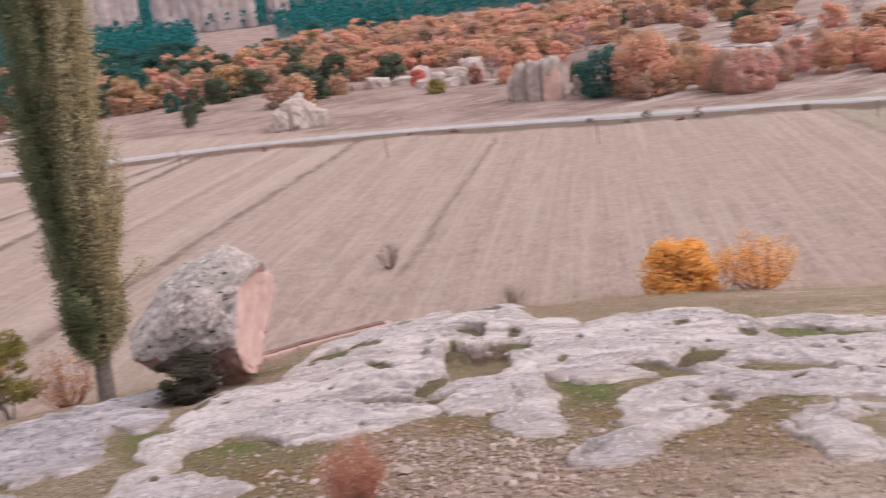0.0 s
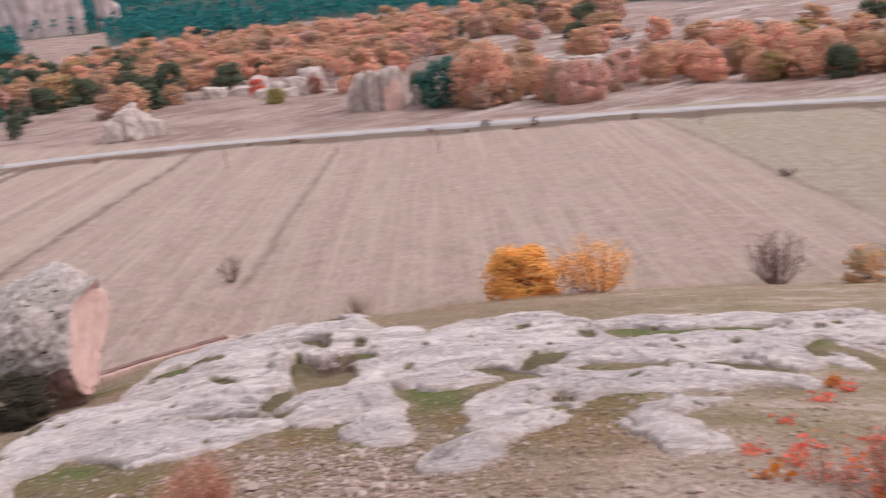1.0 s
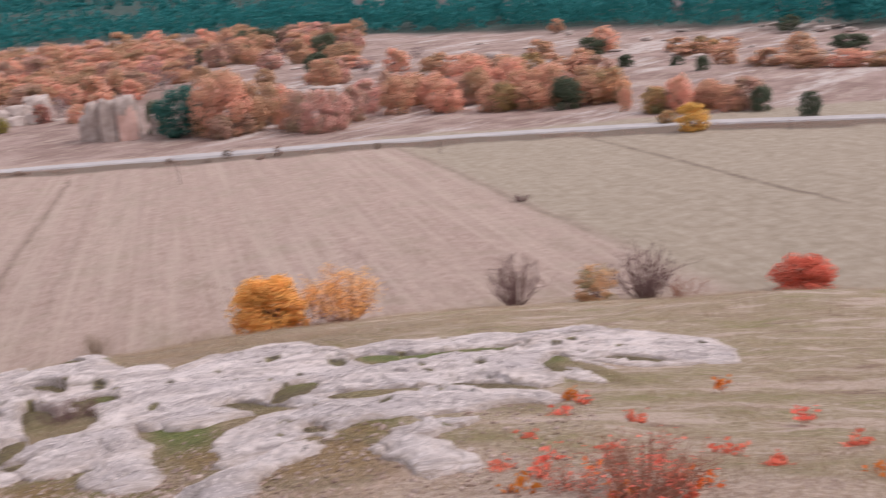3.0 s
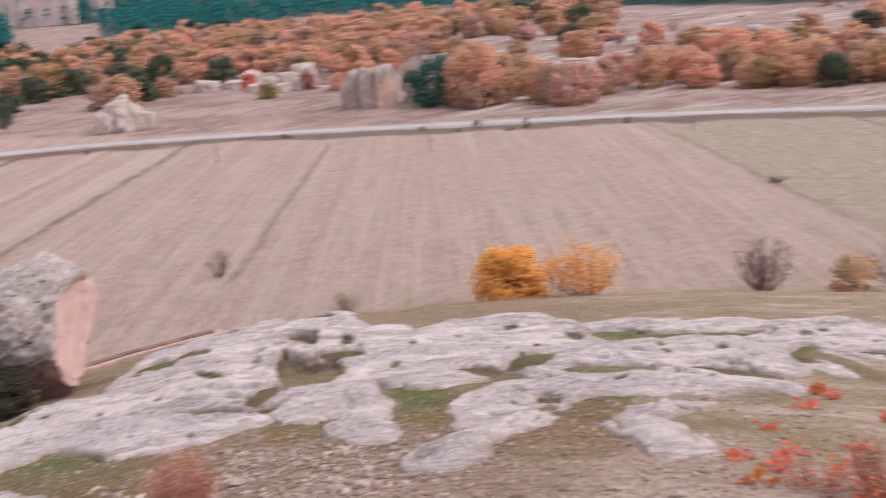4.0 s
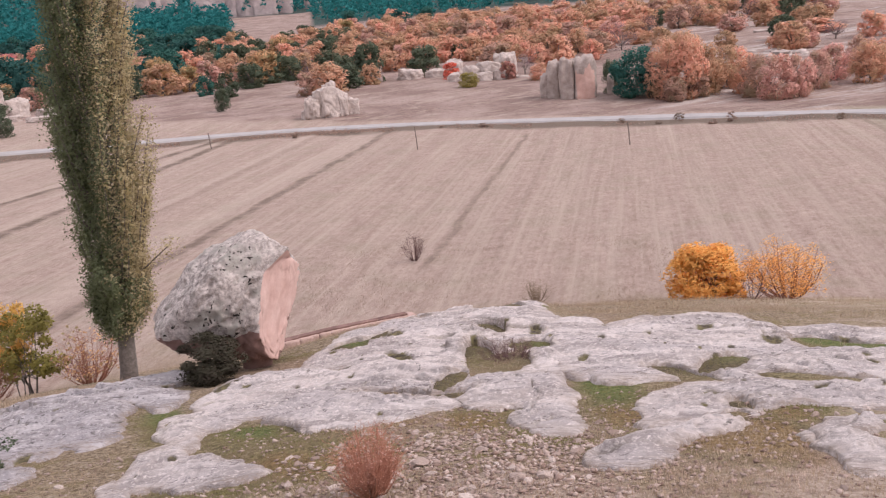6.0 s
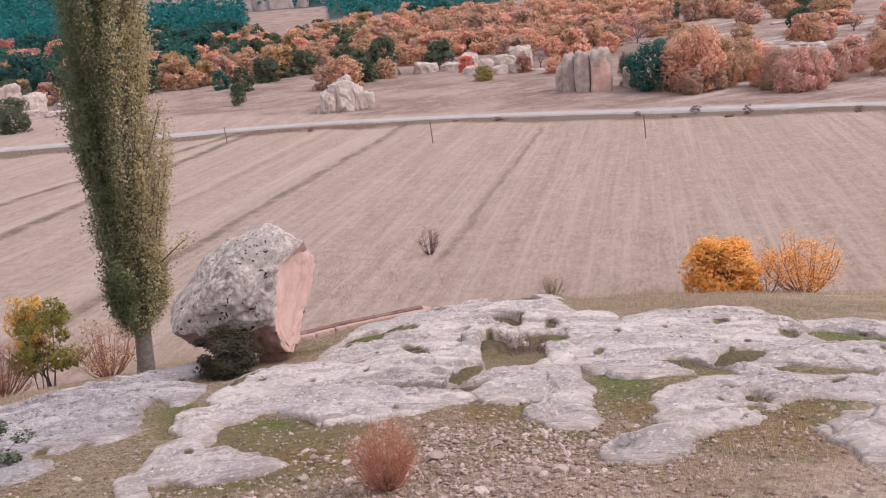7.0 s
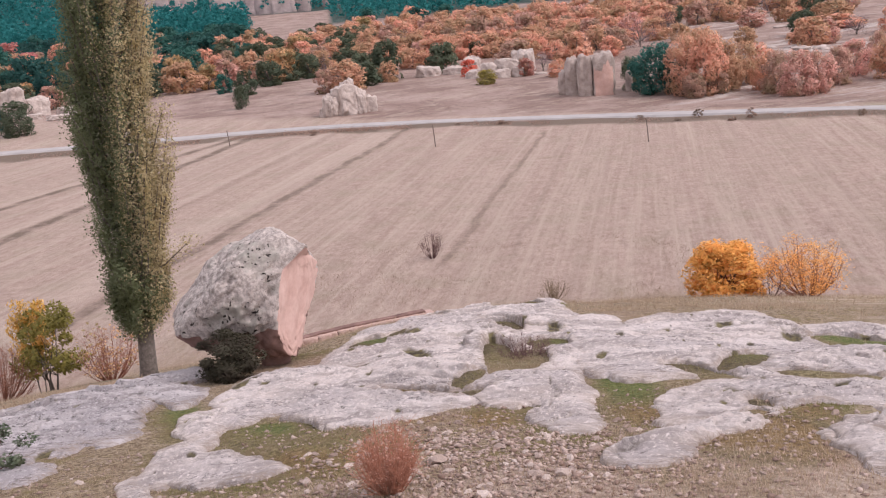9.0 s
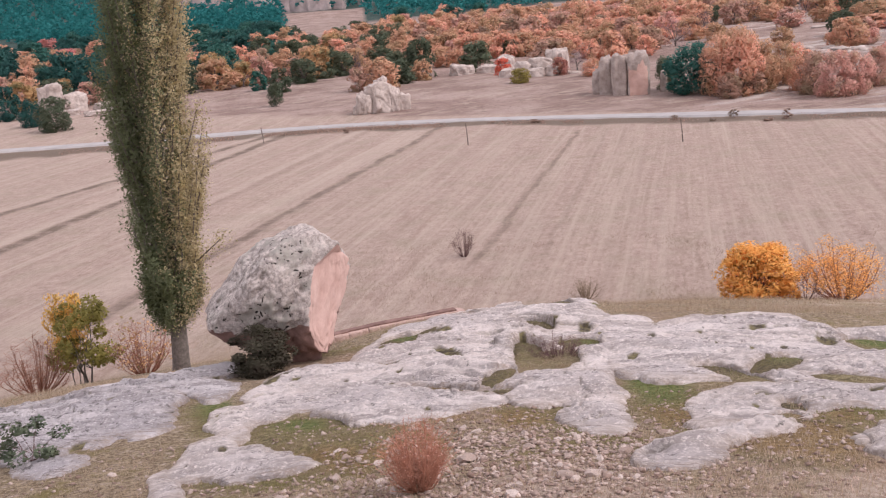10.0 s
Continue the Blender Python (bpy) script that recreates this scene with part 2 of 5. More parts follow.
# baulks between the fields: a dark broken edge and a bleached verge, each along a straight line
place = node(n, l, "SeparateXYZ", {0: co}).outputs
wander = noise_of(n, l, co, 0.22, 5, 0.65)
broken = ramp(n, l, noise_of(n, l, co, 0.5, 6, 0.75), 0.36, 0.56)
on_field = node(n, l, "Attribute", attribute_name="field").outputs["Fac"]
for x0, y0, lean, wide, strong, low, high, verge in (
    (-3.3, 103, 0.22, 0.60, 0.75, 38, 109, 2.2), (-18.9, 110.5, 0.18, 0.75, 0.9, 50, 114, 1.4), (-29.2, 85, 0.34, 0.8, 0.9, 60, 113, 1.4), (7.3, 81.5, 0.22, 0.30, 0.55, 46, 96, 0),
    (37.1, 84, 0.18, 0.4, 0.4, 40, 86, 0), (50.3, 71.6, 0.21, 0.4, 0.7, 38, 76, 0), (-11.0, 103, 0.2, 0.5, 0.25, 60, 110, 1.0), (10.2, 81.5, 0.21, 0.22, 0.25, 46, 96, 0),
):
    side = sums("SUBTRACT", place[0], sums("ADD", sums("MULTIPLY", place[1], lean), x0 - lean * y0))
    side = sums("ADD", side, sums("MULTIPLY", sums("SUBTRACT", wander, 0.5), 1.2))
    span = sums("MULTIPLY", ramp(n, l, place[1], low, low + 3), ramp(n, l, place[1], high, high - 2))
    span = sums("MULTIPLY", span, on_field)
    if verge:
        off = node(n, l, "Math", {0: sums("ADD", side, verge)}, operation="ABSOLUTE").outputs[0]
        c = mix(n, l, sums("MULTIPLY", sums("MULTIPLY", ramp(n, l, off, 0.62 * verge, 0.25 * verge), span), 0.33), c, (0.53, 0.435, 0.37))
    off = node(n, l, "Math", {0: side}, operation="ABSOLUTE").outputs[0]
    edge = sums("MULTIPLY", sums("MULTIPLY", ramp(n, l, off, wide, 0.35 * wide), span), sums("MULTIPLY", sums("ADD", sums("MULTIPLY", broken, 0.7), 0.3), strong))
    c = mix(n, l, edge, c, (0.15, 0.112, 0.085))
l.new(c, b.inputs["Base Color"])
both = node(n, l, "Math", {0: fine, 1: clods}, operation="ADD").outputs[0]
bump(n, l, b, both, 0.9, 0.08)

# weathered limestone or tuff
def rock_material(name, dim, warm):
    """Pale weathered bedrock; dim darkens it, warm sets how much of it is stained pinkish."""
    m, n, l, b = material(name, 0.92)
    co = n.new("ShaderNodeTexCoord").outputs["Object"]

    def tone(r, g, bl):
        return (r * dim, g * (dim + 0.15 * (1 - dim)), bl * (dim + 0.4 * (1 - dim)))

    wide = noise_of(n, l, co, 0.55, 5, 0.6)
    bands = noise_of(n, l, stretched(n, l, co, (0.65, 1.35, 2.5), 0.18), 1.3, 10, 0.72)
    fine = noise_of(n, l, stretched(n, l, co, (0.6, 1.3, 2.0), 0.18), 9.0, 7, 0.72)
    speck = noise_of(n, l, co, 34.0, 5, 0.75)
    c = mix(n, l, ramp(n, l, bands, 0.43, 0.56), tone(0.43, 0.375, 0.36), tone(0.76, 0.685, 0.655))
    c = mix(n, l, ramp(n, l, wide, 0.52, 0.62), c, tone(0.58, 0.52, 0.51))
    c = mix(n, l, ramp(n, l, wide, 0.30 + warm, 0.26), c, tone(0.74, 0.645, 0.60))
    c = mix(n, l, ramp(n, l, fine, 0.54, 0.66), c, tone(0.50, 0.45, 0.435))
    c = mix(n, l, ramp(n, l, speck, 0.58, 0.70), c, tone(0.40, 0.355, 0.345))
    c = mix(n, l, ramp(n, l, noise_of(n, l, co, 17.0, 6, 0.75), 0.47, 0.38), c, tone(0.84, 0.765, 0.735))
    spots = noise_of(n, l, co, 6.5, 6, 0.7)
    c = mix(n, l, ramp(n, l, spots, 0.625 - 0.25 * (1 - dim), 0.675 - 0.25 * (1 - dim)), c, tone(0.23, 0.205, 0.19))
    stain = noise_of(n, l, stretched(n, l, co, (0.5, 2.4, 2.0), 0.15), 1.3, 8, 0.78)
    c = mix(n, l, ramp(n, l, stain, 0.585, 0.72), c, tone(0.42, 0.375, 0.365))
    seam = noise_of(n, l, stretched(n, l, co, (0.5, 1.7, 3.0), 0.12), 1.1, 8, 0.62)
    seam = node(n, l, "Math", {0: node(n, l, "Math", {0: seam, 1: 0.5}, operation="SUBTRACT").outputs[0]}, operation="ABSOLUTE").outputs[0]
    c = mix(n, l, node(n, l, "Math", {0: ramp(n, l, seam, 0.010, 0.002), 1: ramp(n, l, wide, 0.44, 0.56)}, operation="MULTIPLY").outputs[0], c, tone(0.27, 0.235, 0.225))
    rim = node(n, l, "Math", {0: node(n, l, "Attribute", attribute_name="rim").outputs["Fac"], 1: ramp(n, l, fine, 0.40, 0.56)}, operation="MULTIPLY").outputs[0]
    c = mix(n, l, node(n, l, "Math", {0: rim, 1: 0.6}, operation="MULTIPLY").outputs[0], c, (0.36, 0.27, 0.20))
    soil = mix(n, l, ramp(n, l, spots, 0.42, 0.58), (0.085, 0.068, 0.045), (0.22, 0.19, 0.085))
    c = mix(n, l, node(n, l, "Attribute", attribute_name="hollow").outputs["Fac"], c, soil)
    l.new(c, b.inputs["Base Color"])
    rough_sum = node(n, l, "Math", {0: bands, 1: node(n, l, "Math", {0: speck, 1: fine}, operation="ADD").outputs[0]}, operation="ADD").outputs[0]
    bump(n, l, b, rough_sum, 0.8, 0.05)
    return m


ROCK, ROCK_GREY = rock_material("pale_rock", 1.0, 0.18), rock_material("blue_grey_rock", 0.82, 0.02)

LICHEN, n, l, b = material("lichen_rock", 0.95)
co = n.new("ShaderNodeTexCoord").outputs["Object"]
f1, f2, f3 = noise_of(n, l, co, 1.7, 6, 0.7), noise_of(n, l, co, 11.0, 7, 0.75), noise_of(n, l, co, 4.5, 5, 0.7)
c = mix(n, l, ramp(n, l, f2, 0.42, 0.57), (0.35, 0.30, 0.275), (0.68, 0.605, 0.565))
c = mix(n, l, ramp(n, l, f1, 0.50, 0.62), c, (0.46, 0.43, 0.385))
c = mix(n, l, ramp(n, l, f3, 0.57, 0.66), c, (0.34, 0.29, 0.27))
warped = node(n, l, "VectorMath", {0: co, 1: node(n, l, "TexNoise", {"Vector": co, "Scale": 3.0, "Detail": 4}).outputs["Color"]}, operation="ADD").outputs[0]
pits = node(n, l, "TexVoronoi", {"Vector": warped, "Scale": 6.0, "Randomness": 1.0}).outputs["Distance"]
pits = node(n, l, "Math", {0: pits, 1: ramp_to(n, l, ramp(n, l, f1, 0.42, 0.56), 0.25, 0.0)}, operation="ADD").outputs[0]
c = mix(n, l, ramp(n, l, pits, 0.27, 0.21), c, (0.045, 0.036, 0.033))
l.new(c, b.inputs["Base Color"])
deep = node(n, l, "Math", {0: f2, 1: ramp(n, l, pits, 0.08, 0.22)}, operation="ADD").outputs[0]
bump(n, l, b, deep, 0.9, 0.06)
RAW = plain("fresh_rock_face", (0.58, 0.37, 0.32), (0.74, 0.54, 0.48), 3.5, 0.9, 0.05)
# rusty brown darkened by the shade under the boulder; the wall coping shares it
RUST_SHADE = plain("rusty_shaded_rock", (0.13, 0.075, 0.065), (0.34, 0.21, 0.18), 3.0, 0.95, 0.03)
FARROCK = plain("far_pale_rock", (0.36, 0.295, 0.265), (0.68, 0.59, 0.54), 1.3, 0.95, 0.3)
CLIFF = plain("cliff_rock", (0.40, 0.31, 0.305), (0.64, 0.53, 0.51), 0.2, 0.95, 1.5)
BARK = plain("grey_bark", (0.10, 0.085, 0.075), (0.24, 0.21, 0.19), 9.0, 0.95, 0.03)
TWIG = plain("dark_twigs", (0.115, 0.062, 0.06), (0.205, 0.125, 0.115), 5.0)
TWIG_RED = plain("reddish_twigs", (0.26, 0.105, 0.07), (0.38, 0.19, 0.13), 5.0)
TWIG_DRY = plain("russet_dry_stems", (0.38, 0.165, 0.11), (0.56, 0.29, 0.20), 5.0)
WALL_STONE = plain("wall_stone", (0.42, 0.28, 0.24), (0.58, 0.43, 0.38), 6.0)
STRAW = leaf_material("dry_grass", (0.28, 0.21, 0.14), (0.48, 0.39, 0.28), (0.33, 0.25, 0.18))
TURF = leaf_material("short_green_grass", (0.13, 0.14, 0.05), (0.28, 0.25, 0.12), (0.20, 0.18, 0.08))
ROAD = plain("worn_asphalt", (0.36, 0.34, 0.335), (0.47, 0.445, 0.44), 0.6, 0.95, 0.01)
WOODP = plain("weathered_post", (0.12, 0.09, 0.08), (0.22, 0.17, 0.15), 8.0)
L_ORANGE = leaf_material("orange_oak_leaves", (0.60, 0.32, 0.21), (0.82, 0.48, 0.34), (0.62, 0.41, 0.26))
L_RUST = leaf_material("rusty_leaves", (0.52, 0.29, 0.24), (0.74, 0.46, 0.38), (0.52, 0.37, 0.26))
L_GREEN = leaf_material("dull_green_leaves", (0.055, 0.09, 0.062), (0.155, 0.19, 0.125), (0.125, 0.14, 0.085))
L_PINE = leaf_material("dark_pine_needles", (0.018, 0.085, 0.075), (0.060, 0.185, 0.155), (0.04, 0.13, 0.11))
L_RED = leaf_material("scarlet_leaves", (0.60, 0.11, 0.07), (0.86, 0.26, 0.17), (0.70, 0.16, 0.10), vary=0.4)
L_CRIMSON = leaf_material("dusty_crimson_leaves", (0.42, 0.15, 0.135), (0.68, 0.31, 0.28), (0.50, 0.22, 0.19))
L_PURPLE = leaf_material("bare_mauve_twigs", (0.16, 0.105, 0.115), (0.30, 0.215, 0.22), (0.21, 0.155, 0.15))
L_YELLOW = leaf_material("golden_leaves", (0.72, 0.42, 0.10), (0.90, 0.60, 0.20), (0.70, 0.45, 0.12), vary=0.0)
L_OLIVE = leaf_material("olive_yellow_leaves", (0.19, 0.175, 0.055), (0.44, 0.37, 0.11), (0.26, 0.225, 0.07))
# poplar's darker green and lighter tan also carry its shaded and sunlit sides
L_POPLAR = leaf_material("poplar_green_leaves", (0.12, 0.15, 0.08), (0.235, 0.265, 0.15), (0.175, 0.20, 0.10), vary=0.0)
L_POPTAN = leaf_material("poplar_tan_leaves", (0.42, 0.35, 0.215), (0.58, 0.49, 0.31), (0.48, 0.395, 0.21), vary=0.0)
L_YELLOW_DULL = leaf_material("dull_yellow_leaves", (0.44, 0.26, 0.13), (0.72, 0.45, 0.24), (0.3, 0.27, 0.14))
L_SCARLET = leaf_material("orange_scarlet_leaves", (0.62, 0.12, 0.03), (0.80, 0.26, 0.06), (0.7, 0.16, 0.04))
L_DARK = leaf_material("dark_olive_brown_leaves", (0.045, 0.044, 0.03), (0.11, 0.1, 0.07), (0.075, 0.06, 0.045), vary=0.0)
WEED = leaf_material("brown_weeds", (0.19, 0.125, 0.095), (0.36, 0.26, 0.20), (0.25, 0.17, 0.125))
GRAVEL, n, l, b = material("stone_chips", 0.95)
c = mix(n, l, n.new("ShaderNodeNewGeometry").outputs["Random Per Island"], (0.25, 0.17, 0.135), (0.56, 0.445, 0.39))
l.new(c, b.inputs["Base Color"])
PEBBLE, n, l, b = material("pale_stones", 0.95)
f = noise_of(n, l, n.new("ShaderNodeTexCoord").outputs["Object"], 3.0, 5, 0.7)
c = mix(n, l, n.new("ShaderNodeObjectInfo").outputs["Random"], (0.33, 0.245, 0.205), (0.62, 0.52, 0.47))
c = mix(n, l, ramp(n, l, f, 0.5, 0.7), c, (0.30, 0.25, 0.225))
l.new(c, b.inputs["Base Color"])
bump(n, l, b, f, 0.5, 0.05)
L_GOLD = leaf_material("bright_golden_leaves", (0.82, 0.40, 0.10), (0.95, 0.55, 0.18), (0.88, 0.47, 0.13), vary=0.0)
L_AMBER = leaf_material("amber_leaves", (0.80, 0.40, 0.11), (0.96, 0.56, 0.20), (0.88, 0.46, 0.14), vary=0.0)
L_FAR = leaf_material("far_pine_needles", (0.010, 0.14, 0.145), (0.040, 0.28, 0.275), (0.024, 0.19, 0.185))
PALE_STRAW = leaf_material("bleached_grass", (0.42, 0.32, 0.25), (0.66, 0.54, 0.44), (0.50, 0.39, 0.31))

# ---- the lie of the land ----
HILL_R = [0, 6, 7.5, 9, 11, 13.5, 17, 20.5, 23.5, 30]
HILL_DROP = [1.6, 3.06, 3.43, 3.84, 4.36, 4.91, 5.69, 6.35, 6.87, 8.0]
CREST_AZ = [-30, -25, -17, -12, -6, 2, 5.5, 8, 13, 20, 25, 35, 45, 60]
CREST_R = [16.5, 17, 17.5, 17, 19.5, 22, 23, 20, 19.8, 19.3, 20.5, 20.5, 24, 26]
FOOT_AZ, FOOT_R = [-30, -10, 0, 10, 60], [37, 37, 39, 40, 41]
RISE_R = [0, 115, 130, 160, 200, 260, 350, 500, 700, 1000, 2000, 4800]
RISE_Z = [0, 0, 0.7, 1.3, 2.2, 3.8, 6.5, 12.5, 25, 50, 140, 300]

WOODS_AZ, WOODS_R = [-10, 5, 15, 24, 33, 42, 50], [340, 420, 400, 310, 272, 226, 205]


def land(x, y):
    """Height of the bare ground."""
    x, y = np.asarray(x, float), np.asarray(y, float)
    r, az = np.hypot(x, y), np.degrees(np.arctan2(x, y))
    crest, foot = np.interp(az, CREST_AZ, CREST_R), np.interp(az, FOOT_AZ, FOOT_R)
    near = EYE - np.interp(r, HILL_R, HILL_DROP)
    top = EYE - np.interp(crest, HILL_R, HILL_DROP)
    fall = np.maximum(0, top * (1 - (r - crest) / (foot - crest)))
    z = np.where(r < crest, near, fall) + np.interp(r, RISE_R, RISE_Z)
    b = smooth(75, 120, np.abs(az))
    return z * (1 - b) + b * (10.4 + 0.12 * np.minimum(r, 80))


def ground_z(x, y):
    """The hillside with its small bumps."""
    return land(x, y) + 0.10 * fbm(x * 0.25, y * 0.25, 3, 2) + 0.03 * fbm(x * 1.3, y * 1.3, 5, 4) + 0.035 * smooth(-0.02, 0.12, inside(x, y, POCKETS, 0.07))


def spot(az, r):
    a = radians(az)
    return r * math.sin(a), r * math.cos(a)


def on_land(az, r, turn=0.0, scale=(1, 1, 1), sink=0.0):
    x, y = spot(az, r)
    return pose(x, y, float(land(x, y)) - sink, 0, 0, turn) @ Matrix.Diagonal((*scale, 1))


# ---- rock outcrops on the hillside: each a union of rounded slabs: x, y, half length, half breadth, turn, height of the rim ----
SLABS = {
    "main": [(-2.26, 13.63, 2.13, 1.05, 100, 0.16), (-1.07, 12.52, 2.28, 1.14, 108, 0.16), (-1.14, 10.77, 1.53, 0.72, 98, 0.14), (-0.46, 13.85, 3.37, 0.82, 94, 0.2),
        (-0.47, 17.7, 4, 0.95, 85, 0.22), (-1.44, 17.34, 2.5, 0.74, 86, 0.18), (-0.03, 11.02, 0.94, 0.37, 84, 0.12), (1.06, 21.15, 1.91, 1.14, 81, 0.22), (2, 20.5, 2.76, 0.51, 87, 0.2),
        (0.35, 18, 4.26, 0.72, 89, 0.2), (1.17, 16.81, 3.3, 0.91, 88, 0.15), (1.63, 15.18, 3.64, 0.52, 84, 0.2), (0.08, 19.61, 2.88, 0.75, 85, 0.22), (-2.55, 12.71, 1.54, 0.55, 88, 0.14),
        (-0.75, 11.03, 1.53, 0.55, 100, 0.13)],
    "block": [(0.71, 11.11, 1.27, 0.53, 88, 0.2), (1.17, 10.95, 1.25, 0.33, 88, 0.18), (0.98, 9.61, 1.36, 0.35, 91, 0.12)],
    "whale": [(3.4, 14.72, 3.71, 1.36, 75, 0.26), (4.58, 15.38, 3.11, 1.08, 81, 0.24), (2.56, 14.69, 3.07, 0.73, 77, 0.22), (2.44, 16.84, 2.36, 0.61, 84, 0.2),
        (4.99, 14.56, 2.88, 0.57, 74, 0.2), (4.2, 12.09, 1.51, 0.62, 52, 0.14), (5.11, 12.47, 1.69, 0.81, 67, 0.16), (3.41, 12.37, 1.27, 0.57, 87, 0.14)],
    "lens": [(2.52, 9.61, 1.42, 0.54, 63, 0.18), (3.33, 9.78, 1.36, 0.6, 71, 0.18), (2.76, 9.06, 0.84, 0.45, 77, 0.12), (4.09, 9.63, 1.18, 0.52, 70, 0.16), (2.2, 8.94, 0.74, 0.36, 75, 0.12)],
    "low": [(1.5, 7.31, 1.04, 0.35, 63, 0.15), (2.17, 7.96, 0.65, 0.45, 34, 0.11), (2.68, 7.63, 0.52, 0.28, 107, 0.08), (1.21, 6.95, 0.45, 0.17, 65, 0.1)],
    "shelf": [(3.04, 7.08, 0.97, 0.22, 67, 0.14), (3.55, 7.59, 0.55, 0.34, 37, 0.12), (3.11, 6.8, 0.58, 0.17, 75, 0.08)],
    "east": [(7.49, 15.7, 1.66, 1.31, 165, 0.16), (8.81, 14.18, 2.15, 1.04, 54, 0.18), (9.28, 12.89, 2.48, 0.99, 63, 0.16), (9.86, 12.13, 1.81, 0.61, 63, 0.12),
        (9.59, 14.26, 1.93, 0.55, 61, 0.2)],
    "terrace": [(6.29, 12.19, 2.49, 1.18, 65, 0.16), (5.49, 12.54, 2.15, 0.92, 72, 0.16), (7.01, 12.32, 1.99, 0.48, 62, 0.14), (6.92, 10.87, 1.02, 0.25, 78, 0.06),
        (7.67, 11.43, 0.99, 0.17, 73, 0.06)],
    "tail": [(4.5, 9.54, 1.21, 0.65, 55, 0.14), (5.34, 9.71, 0.9, 0.47, 100, 0.1)],
    "west": [(-5.7, 14.72, 2.19, 1.02, 106, 0.22), (-5.81, 13.24, 2.84, 0.84, 116, 0.2), (-4.76, 13.16, 2.28, 0.53, 108, 0.18), (-5.3, 15.67, 1.36, 0.59, 120, 0.2),
        (-6.93, 13.82, 2.4, 0.8, 119, 0.2)],
    "ledge": [(-4.88, 16.23, 1.25, 0.47, 91, 0.28), (-4.4, 16.58, 0.83, 0.55, 99, 0.3), (-4.31, 14.84, 1.34, 0.48, 112, 0.14)],
    "step": [(-3.05, 11.56, 1.34, 0.34, 106, 0.2), (-2.87, 12.18, 0.9, 0.41, 103, 0.12), (-2.85, 9.74, 0.91, 0.29, 101, 0.14), (-2.24, 8.86, 0.98, 0.4, 127, 0.12),
        (-2.76, 8.13, 1.09, 0.15, 110, 0.12), (-2.74, 9.11, 0.73, 0.29, 98, 0.1), (-1.62, 9.55, 0.41, 0.22, 80, 0.08)],
    "edge": [(-4.77, 10.25, 0.96, 0.38, 129, 0.1)],
    "stump": [(-0.86, 9.5, 0.35, 0.07, 96, 0.1)],
}
# pockets of turf and earth among the slabs
POCKETS = [(-1.95, 10.02, 1.23, 0.48, 112), (-1.54, 17.73, 0.64, 0.38, 89), (-1.06, 18.29, 0.71, 0.23, 73), (-2.57, 17.37, 0.47, 0.31, 108), (-0.54, 11.65, 0.57, 0.17, 127),
        (0.13, 12.13, 0.76, 0.15, 77), (0.09, 11.09, 0.34, 0.23, 44), (1.47, 21.98, 0.96, 0.54, 94), (0.91, 17.99, 0.9, 0.22, 104), (1.44, 15.07, 0.61, 0.36, 81), (0.63, 14.57, 1.83, 0.23, 88),
        (0.96, 13.49, 1.09, 0.31, 88), (-0.22, 20.44, 0.4, 0.25, 98), (3.68, 12.29, 0.86, 0.25, 60), (3.01, 8.13, 0.84, 0.26, 64)]
POCKETS += [(6, 14.76, 0.78, 0.54, 113), (4.41, 10.9, 0.66, 0.29, 146), (6.83, 14.14, 1.26, 0.55, 172), (4.94, 8.73, 0.52, 0.28, 57), (5.27, 10.4, 0.75, 0.31, 145),
        (7.34, 11.78, 1.03, 0.19, 57), (2.18, 6.92, 0.58, 0.42, 82), (2.61, 7.89, 0.23, 0.1, 78), (2.61, 8.38, 0.18, 0.09, 68), (2.86, 9.11, 0.37, 0.08, 83), (-1.09, 8.75, 0.86, 0.51, 116),
        (2.9, 11.48, 0.7, 0.26, 110), (7.22, 10.66, 1.06, 0.16, 77), (8.38, 11.35, 0.52, 0.24, 115)]
VERDANT = [(1.93, 11.33, 1.72, 0.34, 86), (-1.53, 18.15, 0.73, 0.33, 92), (2.38, 21.69, 0.95, 0.26, 95), (6.22, 15.07, 0.81, 0.58, 98), (4.04, 12.82, 0.59, 0.17, 63),
        (-3.58, 12.86, 1.35, 0.32, 104), (-2.07, 10.43, 0.8, 0.27, 111), (3.4, 8.78, 0.57, 0.12, 68), (6.98, 14.45, 1.25, 0.64, 173), (7.65, 12.34, 0.96, 0.18, 59), (1.6, 15, 0.52, 0.17, 87)]
LUSH = [(-2, 10.27, 1.47, 0.59, 112), (-1.15, 8.35, 1.14, 0.6, 109), (0.44, 9.94, 1.06, 0.4, 92), (1.82, 10.25, 2.11, 0.42, 84), (3.09, 8.35, 1.01, 0.32, 67), (0.65, 14.99, 2.16, 0.28, 88),
        (1.49, 22.16, 0.88, 0.58, 86), (1.48, 15.5, 0.81, 0.38, 93), (0.93, 18.37, 1.05, 0.27, 101), (-3.55, 12.06, 2.12, 0.32, 105), (-2.63, 17.75, 0.73, 0.28, 112),
        (0.89, 8.22, 0.86, 0.28, 101), (3.75, 12.53, 0.91, 0.26, 61), (-1.86, 7.92, 0.94, 0.35, 127), (1.12, 7.16, 0.44, 0.17, 82), (7.57, 12.14, 1.58, 0.32, 59), (0.18, 11.86, 0.79, 0.22, 78),
        (2.98, 11.79, 0.73, 0.29, 108)]
